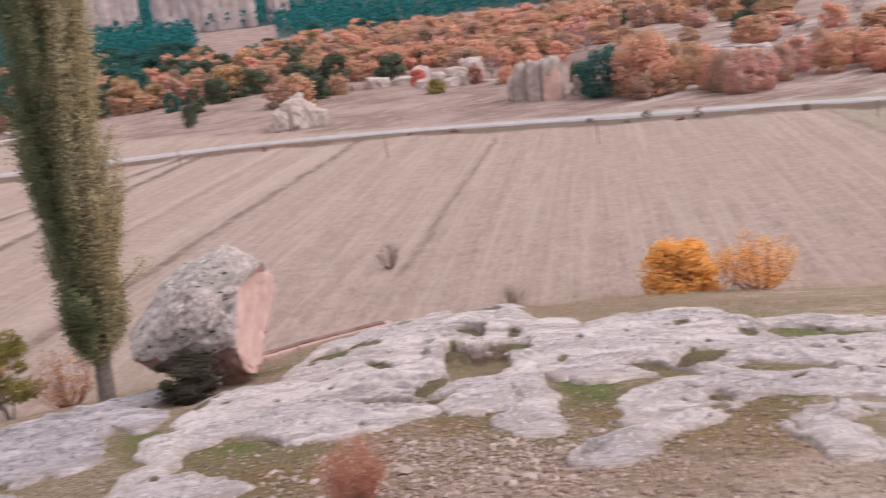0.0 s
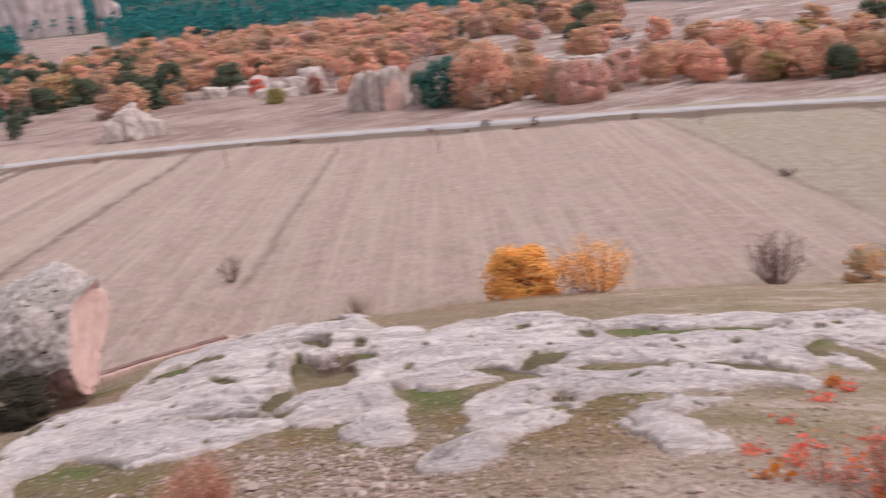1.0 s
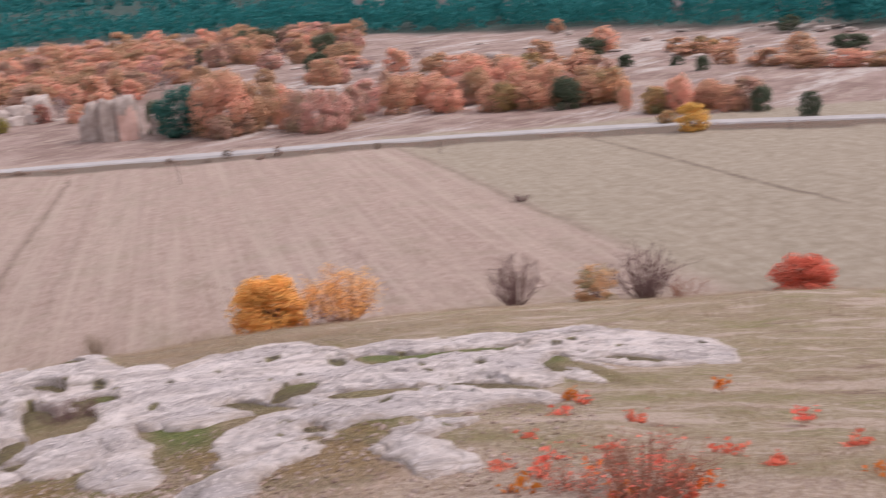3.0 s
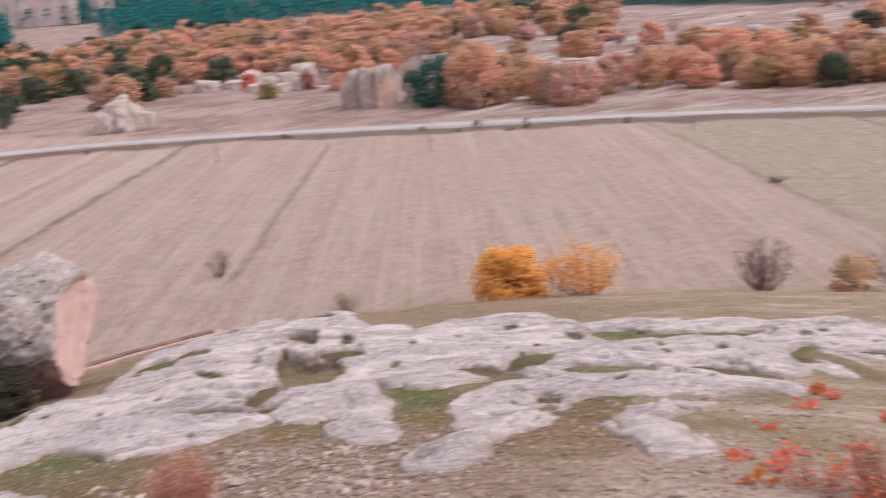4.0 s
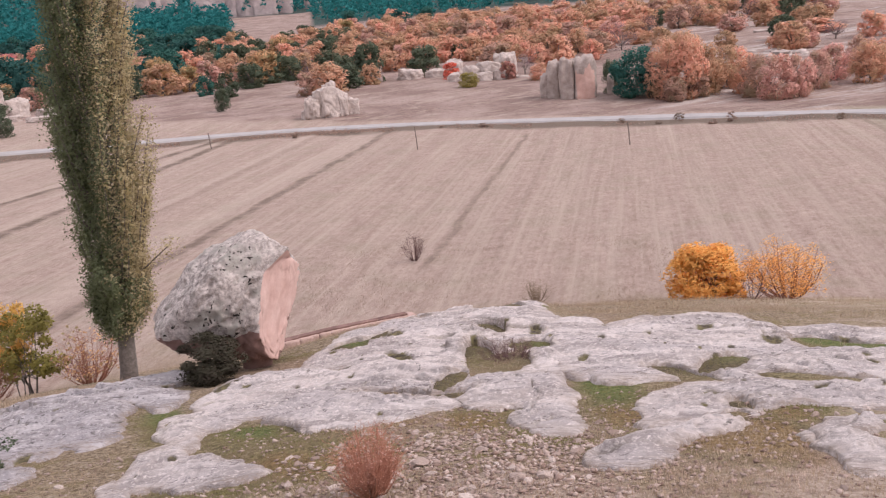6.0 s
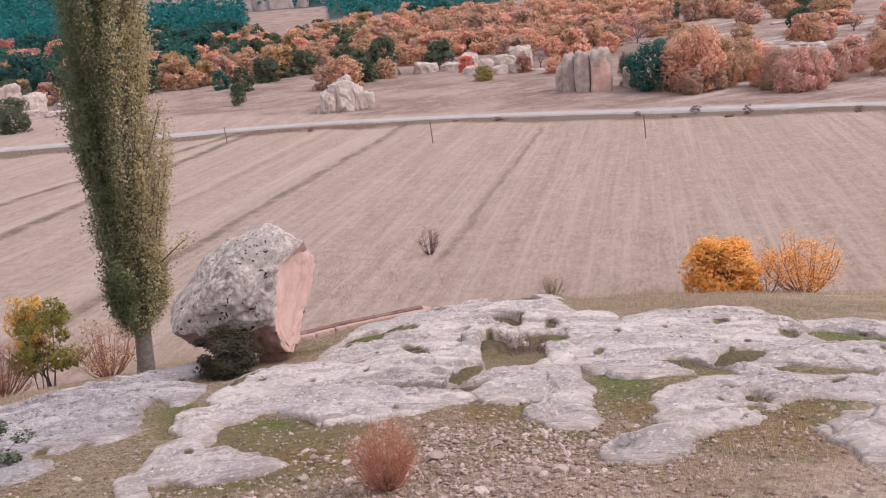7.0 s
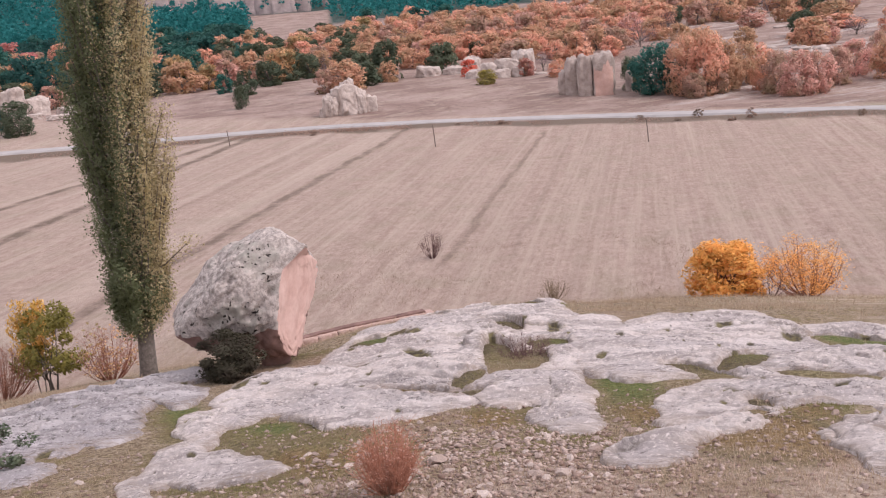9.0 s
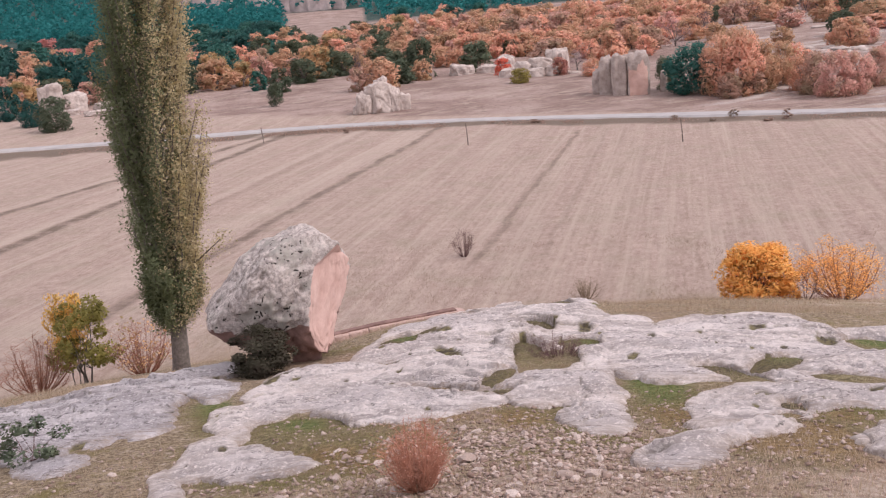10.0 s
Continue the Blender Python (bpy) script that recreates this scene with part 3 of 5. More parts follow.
MOSS = [(2.29, 7.26, 0.66, 0.52, 89), (-0.56, 11.97, 0.62, 0.21, 122), (-1.22, 8.08, 0.83, 0.33, 111), (0.27, 9.21, 0.69, 0.31, 96), (2.72, 8.2, 0.3, 0.12, 75), (3, 8.11, 0.59, 0.18, 68),
        (-0.5, 9.56, 0.48, 0.25, 119), (1.67, 9.17, 0.67, 0.26, 81)]
# hollows in the rock, part filled with soil
HOLLOWS = [(-0.56, 15.04, 0.96, 0.15, 102), (5.1, 14.72, 0.59, 0.18, 78), (-3.2, 14.58, 0.6, 0.16, 94), (1.76, 16.97, 0.67, 0.12, 85), (-0.73, 17.82, 0.35, 0.19, 76),
        (4.55, 16.39, 0.33, 0.15, 75), (2.82, 9.87, 0.29, 0.14, 86), (4.01, 10.06, 0.41, 0.09, 67), (7.2, 15.81, 0.26, 0.14, 85), (3.47, 15.87, 0.35, 0.09, 78), (6.45, 12.46, 0.28, 0.11, 68),
        (6.61, 15.93, 0.25, 0.12, 83), (4.9, 16.3, 0.24, 0.12, 73), (9.94, 12.68, 0.26, 0.11, 53), (8.86, 12.4, 0.23, 0.12, 58), (6.49, 15.37, 0.27, 0.1, 64), (0.68, 16.36, 0.36, 0.07, 89),
        (8.89, 13.87, 0.28, 0.09, 60), (6.51, 15.98, 0.21, 0.12, 61), (5.57, 12.31, 0.26, 0.09, 71)]
PIT_RNG = np.random.default_rng(808)
for k in range(260):
    u = PIT_RNG.random() ** 2.5
    HOLLOWS.append((*spot(PIT_RNG.uniform(-24, 42), 7.0 + 14 * math.sqrt(PIT_RNG.random())), 0.06 + 0.16 * u, 0.025 + 0.06 * u, PIT_RNG.uniform(60, 120)))
ALL_SLABS = [oval for ovals in SLABS.values() for oval in ovals]


def warped(x, y, rough):
    """Places shifted a little, so that outlines wander."""
    return x + rough * fbm(x * 1.1, y * 0.8, 4, 31) + 0.25 * rough * fbm(x * 5, y * 4, 3, 35), y + 1.7 * rough * fbm(x * 1.1 + 40, y * 0.8, 4, 33) + 0.4 * rough * fbm(x * 5 + 9, y * 4, 3, 37)


def reach(x, y, oval):
    """0 in the middle of an oval, 1 on its rim."""
    cx, cy, long, wide, turn = oval[:5]
    c, s = math.cos(radians(turn)), math.sin(radians(turn))
    u, v = ((x - cx) * c + (y - cy) * s) / long, ((y - cy) * c - (x - cx) * s) / wide
    return (np.abs(u) ** 2.3 + np.abs(v) ** 2.3) ** (1 / 2.3)


def inside(x, y, ovals, rough=0.10):
    """About how many metres a place lies inside a union of ovals with an uneven outline."""
    wx, wy = warped(x, y, rough)
    best = np.full(np.shape(x), -9.0)
    for oval in ovals:
        best = np.maximum(best, (1 - reach(wx, wy, oval)) * oval[3])
    return best


def terrace(t, sharp=0.8):
    return np.floor(t) + smooth(sharp, 1.0, t - np.floor(t))


def blocks(x, y, wide, deep, seed):
    """Uneven blocks of about that size: the level of each one, 0 to 1, and how near a place lies to a joint."""
    u, v = x / wide, y / deep
    i, j = np.floor(u), np.floor(v)
    first, second, level = np.full(np.shape(u), 9.0), np.full(np.shape(u), 9.0), np.zeros(np.shape(u))
    for di in (-1, 0, 1):
        for dj in (-1, 0, 1):
            p, q = i + di, j + dj
            d = np.maximum(np.abs(u - p - 0.15 - 0.7 * h2(p, q, seed)), np.abs(v - q - 0.15 - 0.7 * h2(p, q, seed + 1)))
            nearer = d < first
            second = np.where(nearer, first, np.minimum(second, d))
            level = np.where(nearer, h2(p, q, seed + 2), level)
            first = np.minimum(first, d)
    return level, second - first


def rock_lift(x, y, ovals, seed):
    """Height of a body of bedrock over the slope, and how far each place lies inside it."""
    wx, wy = warped(x, y, 0.14)
    lift, e = np.full(np.shape(x), -0.16), np.full(np.shape(x), -9.0)
    for oval in ovals:
        q = reach(wx, wy, oval)
        d = (1 - q) * oval[3]
        high = oval[5]
        body = -0.16 + (0.16 + 0.22 * high) * smooth(-0.06, 0.02, d) + 0.24 * high * smooth(1.0, 0.3, q)
        gap = np.clip(0.5 + (body - lift) / 0.05, 0, 1)
        lift = lift * (1 - gap) + body * gap
        e = np.maximum(e, d)
    # thin beds that break off in low steps, and blocks parted by joints
    deep = smooth(0.0, 0.22, e)
    bed = fbm(x * 0.35, y * 0.45, 4, seed) * 1.5 + 0.9 * y + 0.55 * x
    strong = smooth(-0.2, 0.6, fbm(x * 0.5, y * 0.5, 3, seed + 4))
    lift = lift + 0.11 * strong * deep * (terrace(bed, 0.90) - bed + 0.5)
    bed = fbm(x * 0.8, y * 1.2, 4, seed + 5) * 2.2 + 1.5 * y - 0.7 * x
    lift = lift + 0.045 * deep * (terrace(bed, 0.86) - bed + 0.5)
    bed = fbm(x * 1.6, y * 2.0, 4, seed + 7) * 2.4 + 3.1 * y + 0.5 * x
    lift = lift + 0.020 * deep * (terrace(bed, 0.84) - bed + 0.5)
    level, joint = blocks(wx, wy, 0.95, 1.9, seed)
    broken = smooth(0.15, 0.45, 0.25 * fbm(x * 0.3 + 5, y * 0.22, 3, 77) + 0.75 * np.exp(-((x - 1.2) / 1.0) ** 2 - ((y - 16.8) / 3.2) ** 2))
    lift = lift + 0.16 * (level - 0.45) * broken * deep
    lift = lift + 0.030 * deep * fbm(x * 0.9, y * 0.9, 3, seed + 8) + 0.020 * deep * fbm(x * 2.6, y * 3.4, 4, seed + 9) + 0.006 * fbm(x * 9, y * 9, 3, seed + 6)
    crack = np.abs(fbm(x * 0.5 + 3, y * 0.35, 4, seed + 12) - 0.1)
    split = smooth(0.024, 0.0, crack) * deep
    crack = np.abs(fbm(x * 0.25 - 8, y * 0.9, 4, seed + 14))
    split = np.maximum(split, smooth(0.022, 0.0, crack) * deep * strong)
    split = np.maximum(split, smooth(0.05, 0.0, joint) * broken * deep)
    return lift - 0.05 * split, e, 0.5 * split


def rock_over(x, y):
    """How far a place lies inside any rock, clear of the pockets."""
    e = np.full(np.shape(x), -9.0)
    wx, wy = warped(x, y, 0.14)
    for oval in ALL_SLABS:
        e = np.maximum(e, (1 - reach(wx, wy, oval)) * oval[3])
    return np.minimum(e, -inside(x, y, POCKETS, 0.07))


def outcrop(ovals, seed, label, mat):
    """A body of bedrock on the slope, worn smooth, with low steps, hollows and pockets of soil."""
    cx, cy = np.array([o[0] for o in ovals]), np.array([o[1] for o in ovals])
    big = np.array([o[2] for o in ovals]) + 0.4
    r0, r1 = max(5.0, float((np.hypot(cx, cy) - big).min())), float((np.hypot(cx, cy) + big).max())
    a = np.degrees(np.arctan2(cx, cy))
    wide = np.array([np.hypot(o[2] * math.cos(radians(o[4])), o[3]) for o in ovals]) + 0.6
    spread = np.degrees(wide / np.hypot(cx, cy))
    azs = np.radians(np.arange((a - spread).min(), (a + spread).max(), 0.10))
    rs = np.arange(r0, r1, 0.032)
    A, R = np.meshgrid(azs, rs)
    X, Y = R * np.sin(A), R * np.cos(A)
    lift, e, hollow = rock_lift(X, Y, ovals, seed)
    cut = inside(X, Y, POCKETS, 0.07)
    lift = lift - (lift + 0.14) * smooth(-0.03, 0.03, cut)
    wx, wy = warped(X, Y, 0.03)
    for k, oval in enumerate(HOLLOWS):
        near = np.hypot(X - oval[0], Y - oval[1]) < 1.5 * oval[2]
        if near.any():
            cup = smooth(1.05, 0.72, reach(wx[near], wy[near], oval))
            lift[near] -= min(0.035, 0.4 * oval[3]) * cup
            hollow[near] = np.maximum(hollow[near], cup)
    e = np.minimum(e, -cut)
    Z = land(X, Y) + 0.10 * fbm(X * 0.25, Y * 0.25, 3, 2) + lift
    ny, nx = X.shape
    idx = np.arange(nx * ny).reshape(ny, nx)
    quads = np.stack([idx[:-1, :-1], idx[:-1, 1:], idx[1:, 1:], idx[1:, :-1]], -1).reshape(-1, 4)
    quads = quads[(e.ravel()[quads] > -0.09).any(1)]
    places = np.stack([X.ravel(), Y.ravel(), Z.ravel()], 1)
    rim = smooth(0.16, -0.02, e.ravel())
    ob = thing("rock_outcrop", Matrix.Identity(4), label, "rock", "rock outcrops on the hillside")
    mid = places[quads].mean(1)
    owner = np.argmin(np.stack([reach(mid[:, 0], mid[:, 1], oval) for oval in ovals]), 0)
    for k in range(len(ovals)):
        own = quads[owner == k]
        if len(own) < 12:
            continue
        used, flat = np.unique(own, return_inverse=True)
        me = mesh("slab", places[used], flat.reshape(-1, 4), mat, True)
        me.attributes.new("hollow", "FLOAT", "POINT").data.foreach_set("value", (hollow.ravel()[used] * 0.95).astype(np.float32))
        me.attributes.new("rim", "FLOAT", "POINT").data.foreach_set("value", rim[used].astype(np.float32))
        part("slab", me, ob)
    return ob


# ---- the ground: one sheet from the hilltop to the horizon ----
def build_ground():
    rings = [0.02] + list(np.arange(0.4, 5, 0.4)) + list(np.arange(5, 26, 0.13))
    while rings[-1] < 4700:
        rings.append(rings[-1] * (1.009 if 44 < rings[-1] < 122 else 1.03))
    azs = np.radians(np.concatenate([np.arange(-180, -33, 2.5), np.arange(-33, 57, 0.27), np.arange(57, 180, 2.5)]))
    R, A = np.meshgrid(rings, azs, indexing="ij")
    X, Y = R * np.sin(A), R * np.cos(A)
    X = X + 0.05 * smooth(1.0, 0.0, R)
    Z = land(X, Y)
    near = smooth(60, 25, R)
    Z += near * (0.10 * fbm(X * 0.25, Y * 0.25, 3, 2) + 0.03 * fbm(X * 1.3, Y * 1.3, 5, 4))
    low = R < 26
    Z[low] -= 0.14 * smooth(0.05, 0.25, rock_over(X[low], Y[low]))
    Z[low] += 0.035 * smooth(-0.02, 0.12, inside(X[low], Y[low], POCKETS, 0.07))
    Z += smooth(30, 60, R) * smooth(120, 100, R) * 0.10 * fbm(X * 0.2, Y * 0.05, 3, 5)
    Z += smooth(118, 150, R) * 0.5 * fbm(X * 0.05, Y * 0.05, 4, 6) + smooth(300, 700, R) * 8 * fbm(X * 0.006, Y * 0.006, 4, 7)
    nr, na = R.shape
    idx = np.arange(nr * na).reshape(nr, na)
    nxt = np.roll(idx, -1, 1)
    quads = np.stack([idx[:-1], nxt[:-1], nxt[1:], idx[1:]], -1).reshape(-1, 4)[:, ::-1]
    me = mesh("ground", np.stack([X.ravel(), Y.ravel(), Z.ravel()], 1), quads, GROUND, True)
    foot = np.interp(np.degrees(A), FOOT_AZ, FOOT_R)
    edge = 1.2 * fbm(X * 0.15, Y * 0.15, 4, 8)
    behind = smooth(70, 60, np.abs(np.degrees(A) - 8))
    zones = {
        "field": smooth(-1.5, 1.0, R - foot + edge) * behind,
        "far": smooth(-1.0, 1.0, Y + 0.52 * X - 114 + 0.8 * edge) * smooth(20, 60, R),
        "pasture": smooth(-1, 1, X - 37.1 - 0.18 * (Y - 84)) * smooth(30, 42, R),
        "stony": smooth(9, 16, np.degrees(A)) * smooth(350, 250, R),
        "meadow": 0.9 * smooth(14, 27, np.degrees(A) + 6 * fbm(X * 0.3, Y * 0.3, 3, 23)) * smooth(4.5, 8, R) * smooth(60, 40, R),
        "bleach": 0.75 * smooth(7.6, 6.2, R + 1.0 * fbm(X * 0.7, Y * 0.7, 4, 27)) * smooth(-14, -2, np.degrees(A)),
        "humus": 0.85 * smooth(0.0, 0.25, inside(X, Y, ALL_SLABS, 0.12)) * smooth(40, 25, R),
        "moss": 0.85 * smooth(-0.1, 0.15, inside(X, Y, MOSS, 0.16)) * smooth(40, 25, R),
        "verdant": 0.9 * smooth(-0.1, 0.2, inside(X, Y, VERDANT, 0.13)) * smooth(40, 25, R),
        "lush": 0.8 * np.maximum(smooth(-0.15, 0.25, inside(X, Y, LUSH, 0.18)), 0.85 * smooth(-0.1, 0.05, inside(X, Y, POCKETS, 0.07))) * smooth(40, 25, R),
    }
    woods = np.interp(np.degrees(A), WOODS_AZ, WOODS_R)
    zones["wooded"] = smooth(-8, 25, R - woods + 12 * fbm(X * 0.03, Y * 0.03, 3, 29)) * np.where((np.abs(np.degrees(A) + 7.25) < 2.25) & (R < 520), 0, 1)
    dark = np.zeros_like(R)
    for k in range(0, len(ROAD_LINE)):
        p = ROAD_LINE[k]
        if 60 < p.length < 150:
            d = np.hypot(X - p.x * 0.968, Y - p.y * 0.968)
            dark = np.maximum(dark, smooth(3.0, 1.5, d + 0.9 * fbm(X * 0.35, Y * 0.35, 3, 15)) * 0.95)
    zones["field"] = np.maximum(zones["field"], smooth(60, 70, R) * (dark > 0))
    zones["baulk"] = dark * zones["field"]
    for key, value in zones.items():
        me.attributes.new(key, "FLOAT", "POINT").data.foreach_set("value", np.clip(value, 0, 1).ravel().astype(np.float32))
    return tagged(part("ground", me), "dry grassy hillside above a wide harvested field", "ground", kind="structure")


def build_road():
    pts = [Vector(p) for p in ((-200, 101, 0), (-90, 109, 0), (-40, 112.5, 0), (-18, 114, 0), (-4, 111, 0), (13, 103.5, 0), (39, 90, 0), (60, 75.5, 0), (73, 62, 0), (110, 20, 0), (150, -40, 0))]
    line = []
    for i in range(len(pts) - 1):
        p0, p1, p2, p3 = pts[max(i - 1, 0)], pts[i], pts[i + 1], pts[min(i + 2, len(pts) - 1)]
        for k in range(20):
            t = k / 20
            line.append(0.5 * (2 * p1 + (p2 - p0) * t + (2 * p0 - 5 * p1 + 4 * p2 - p3) * t * t + (3 * p1 - p0 - 3 * p2 + p3) * t**3))
    verts, faces = [], []
    for i, p in enumerate(line):
        d = (line[min(i + 1, len(line) - 1)] - line[max(i - 1, 0)]).normalized()
        s = Vector((d.y, -d.x, 0))
        base = float(land(p.x, p.y))
        for off, up in ((-1.7, -0.4), (-1.2, 0.12), (-0.6, 0.15), (0.6, 0.15), (1.2, 0.12), (1.7, -0.4)):
            verts.append((p.x + off * s.x, p.y + off * s.y, base + up))
    for i in range(len(line) - 1):
        faces += [(6 * i + k, 6 * i + k + 1, 6 * i + k + 7, 6 * i + k + 6) for k in range(5)]
    tagged(part("road", mesh("road", verts, faces, ROAD)), "narrow pale grey country road along the field edge", "road", kind="structure")
    return line


ROAD_LINE = build_road()
build_ground()

for k, (name, label) in enumerate((
    ("main", "broad pale grey bedrock outcrop with thin ledges"), ("block", "smooth pale bedrock block among turf"),
    ("whale", "rounded pale rock hump dotted with small hollows"), ("lens", "low lens of pale bedrock with turf pockets"),
    ("low", "low pale rock tongue half buried in soil"), ("shelf", "small pale rock shelf in mossy soil"), ("east", "layered pale bedrock running along the hillside edge"),
    ("terrace", "flat pale bedrock terrace dotted with hollows"), ("tail", "narrow pale rock slab in dry grass"), ("west", "blue-grey weathered bedrock shoulder"),
    ("ledge", "small grey rock ledge beneath the boulder"), ("step", "stepped pale rock slab beside turf"), ("edge", "small grey rock slab in dry soil"),
    ("stump", "small brown stone at the rim of the outcrop"),
)):
    outcrop(SLABS[name], 3 + 5 * (k % 4), label, ROCK_GREY if name in ("west", "ledge", "edge") else ROCK)


# ---- boulders and crags ----
def ball(level):
    bm = bmesh.new()
    bmesh.ops.create_icosphere(bm, subdivisions=level, radius=1.0)
    verts = [v.co.copy() for v in bm.verts]
    faces = [[v.index for v in f.verts] for f in bm.faces]
    bm.free()
    return verts, np.array(faces)


BALL3, BALL4, BALL5, BALL6 = ball(3), ball(4), ball(5), ball(6)


def rocky(w, d, h, seed, base=BALL3, box=3.0, rough=0.12, grooves=0.0, sink=0.12):
    """A rough stone, w by d by h, sitting on z = 0 with its foot a little under it."""
    verts = []
    o = Vector((seed * 3.7, seed * 1.3, -seed * 2.1))
    for p in base[0]:
        k = (abs(p.x) ** box + abs(p.y) ** box + abs(p.z) ** box) ** (-1 / box)
        q = p * k
        s = 1 + rough * noise.fractal(q * 1.5 + o, 0.9, 2.0, 4)
        if grooves:
            s += 0.30 * (noise.voronoi(q * 1.7 + o)[0][0] - 0.35) + 0.10 * noise.noise(q * 5.5 + o) + 0.06 * noise.noise(q * 12 - o)
            s += grooves * noise.noise(Vector((q.x * 3.2, q.y * 3.2, q.z * 0.5)) + o) + 0.5 * grooves * noise.noise(Vector((q.x * 8, q.y * 8, q.z)) + o)
        verts.append((q.x * s * w / 2, q.y * s * d / 2, (q.z * s + 1) * h / 2 * (1 + sink) - sink * h))
    return np.array(verts), base[1]


def build_boulder():
    """A block of rock overhanging a narrow foot: flat weathered planes, pitted, one side broken off fresh."""
    faces = BALL6[1]
    centre = Vector((0.10, 0, 1.25))
    planes = [(Vector(n).normalized(), d) for *n, d in (
        (-0.74, -0.1, 0.67, 0.69), (-0.37, 0.05, 0.93, 0.72), (0.61, 0.1, 0.80, 1.10), (-0.83, -0.05, 0.56, 0.85), (-0.74, 0.0, -0.68, 1.25), (-0.11, 0.0, -0.99, 0.92),
        (0.70, 0.35, -0.62, 1.08), (0.95, 0.3, 0.0, 1.35), (0.05, -1, 0.12, 0.86), (-0.45, -0.85, 0.25, 0.92), (0.0, -0.75, 0.66, 0.98), (-0.30, -0.86, -0.42, 0.80), (0.0, 1, 0.0, 0.80), (0.1, 0.7, 0.7, 1.0))]
    n_cut = Vector((0.86, -0.48, -0.17)).normalized()

    def depth(p):
        q = p - centre
        k = sum(max(0.0, q.dot(n) / d) ** 13 for n, d in planes) ** (1 / 13) - 1
        t = min(1.0, max(0.0, p.z / 0.9))
        foot = (Vector((p.x - 0.42 + 0.05 * t, p.y + 0.12, 0)).length - (0.20 + 0.22 * t)) / 0.7
        foot = max(foot, -p.z - 0.4, p.z - 1.0)
        return min(k, foot)

    verts, cut, under = [], [], []
    for p in BALL6[0]:
        lo, hi = 0.05, 2.8
        for k in range(15):
            mid = (lo + hi) / 2
            if depth(centre + p * mid) < 0:
                lo = mid
            else:
                hi = mid
        q = centre + p * lo
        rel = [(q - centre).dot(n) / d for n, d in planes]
        # faces under the overhang get the dark brown, shade painted in
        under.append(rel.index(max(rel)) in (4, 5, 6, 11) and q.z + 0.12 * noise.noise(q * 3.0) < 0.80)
        s = 0.07 * noise.fractal(q * 1.1 + Vector((3, 8, 1)), 0.9, 2.0, 3) + 0.045 * noise.fractal(q * 5 + Vector((1, 2, 3)), 0.7, 2.0, 4)
        pits = noise.noise(q * 1.6 + Vector((2, 5, 7)))
        s -= 0.13 * max(0.0, noise.noise(q * 8.0 + Vector((9, 0, 4))) - 0.34 + 0.5 * max(0.0, 0.1 - pits)) ** 0.7
        v = q + p * s
        over = (v - centre).dot(n_cut) - 0.78 - 0.8 * max(0.0, v.z - 1.72) - 0.22 * max(0.0, 0.75 - v.z)
        over += 0.03 * noise.noise(v * 2.2) + 0.015 * noise.noise(v * 9.0)
        if over > 0:
            v -= n_cut * (over * 0.95)
        cut.append(over > 0.015)
        verts.append(v)
    cut = np.array(cut)
    v = np.array([tuple(q) for q in verts])
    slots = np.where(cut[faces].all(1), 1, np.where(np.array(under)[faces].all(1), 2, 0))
    me = mesh("boulder", v, faces, [LICHEN, RAW, RUST_SHADE], True, slots)
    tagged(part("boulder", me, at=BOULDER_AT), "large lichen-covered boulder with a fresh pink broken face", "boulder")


BOULDER_AT = on_land(-11.62, 17.3, 11.4, (1.04, 1.0, 1.09), 0.08)
build_boulder()


def fractured(w, d, h, seed, base, sink=0.1):
    """A block of broken rock, w by d by h: cut off along many planes, split by upright cracks, worn a little."""
    rng = np.random.default_rng(int(abs(seed) * 10))
    p = np.array([tuple(q) for q in base[0]])
    p *= (np.abs(p) ** 3.4).sum(1, keepdims=True) ** (-1 / 3.4)
    for k in range(15):
        a, up = rng.uniform(0, 2 * math.pi), rng.uniform(-0.15, 0.25) if k < 10 else rng.uniform(1.2, 5.0)
        cut = np.array([math.cos(a), math.sin(a), up])
        cut /= np.linalg.norm(cut)
        over = np.maximum(0, p @ cut - rng.uniform(0.72, 1.0))
        p -= over[:, None] * cut
    o = Vector((seed * 3.7, seed * 1.3, -seed * 2.1))
    worn = []
    for x, y, z in p:
        q = Vector((x, y, z))
        s = 0.13 * noise.fractal(q * 2.0 + o, 0.9, 2.0, 4)
        s -= 0.10 * max(0.0, 1 - abs(noise.noise(Vector((x * 1.0, y * 1.0, z * 0.3)) + o)) / 0.06)
        s -= 0.07 * max(0.0, 1 - abs(noise.noise(Vector((x * 0.9, y * 0.9, z * 2.4)) - o)) / 0.09)
        worn.append(1 + s)
    p *= np.array(worn)[:, None]
    return np.stack([p[:, 0] * w / 2, p[:, 1] * d / 2, (p[:, 2] + 1) * h / 2 * (1 + sink) - sink * h], 1), base[1]


def crag(name, az, r, blocks, label, group="", mats=FARROCK, pink=()):
    """Blocks of broken rock grown together: x, y, width, depth, height of each."""
    ob = thing(name, on_land(az, r, -az, sink=0.3), label, "rock", group)
    for k, (x, y, w, d, h) in enumerate(blocks):
        v, f = fractured(w, d, h, az + 3.1 * k + r, BALL5 if r < 170 else BALL4)
        part("rock_block", mesh("rock_block", v + (x, y, 0), f, PINK_ROCK if k in pink else mats), ob, "pinkish broken face" if k in pink else "")
    return ob


PINK_ROCK = plain("pink_rock", (0.54, 0.335, 0.28), (0.72, 0.50, 0.43), 0.9, 0.95, 0.2)
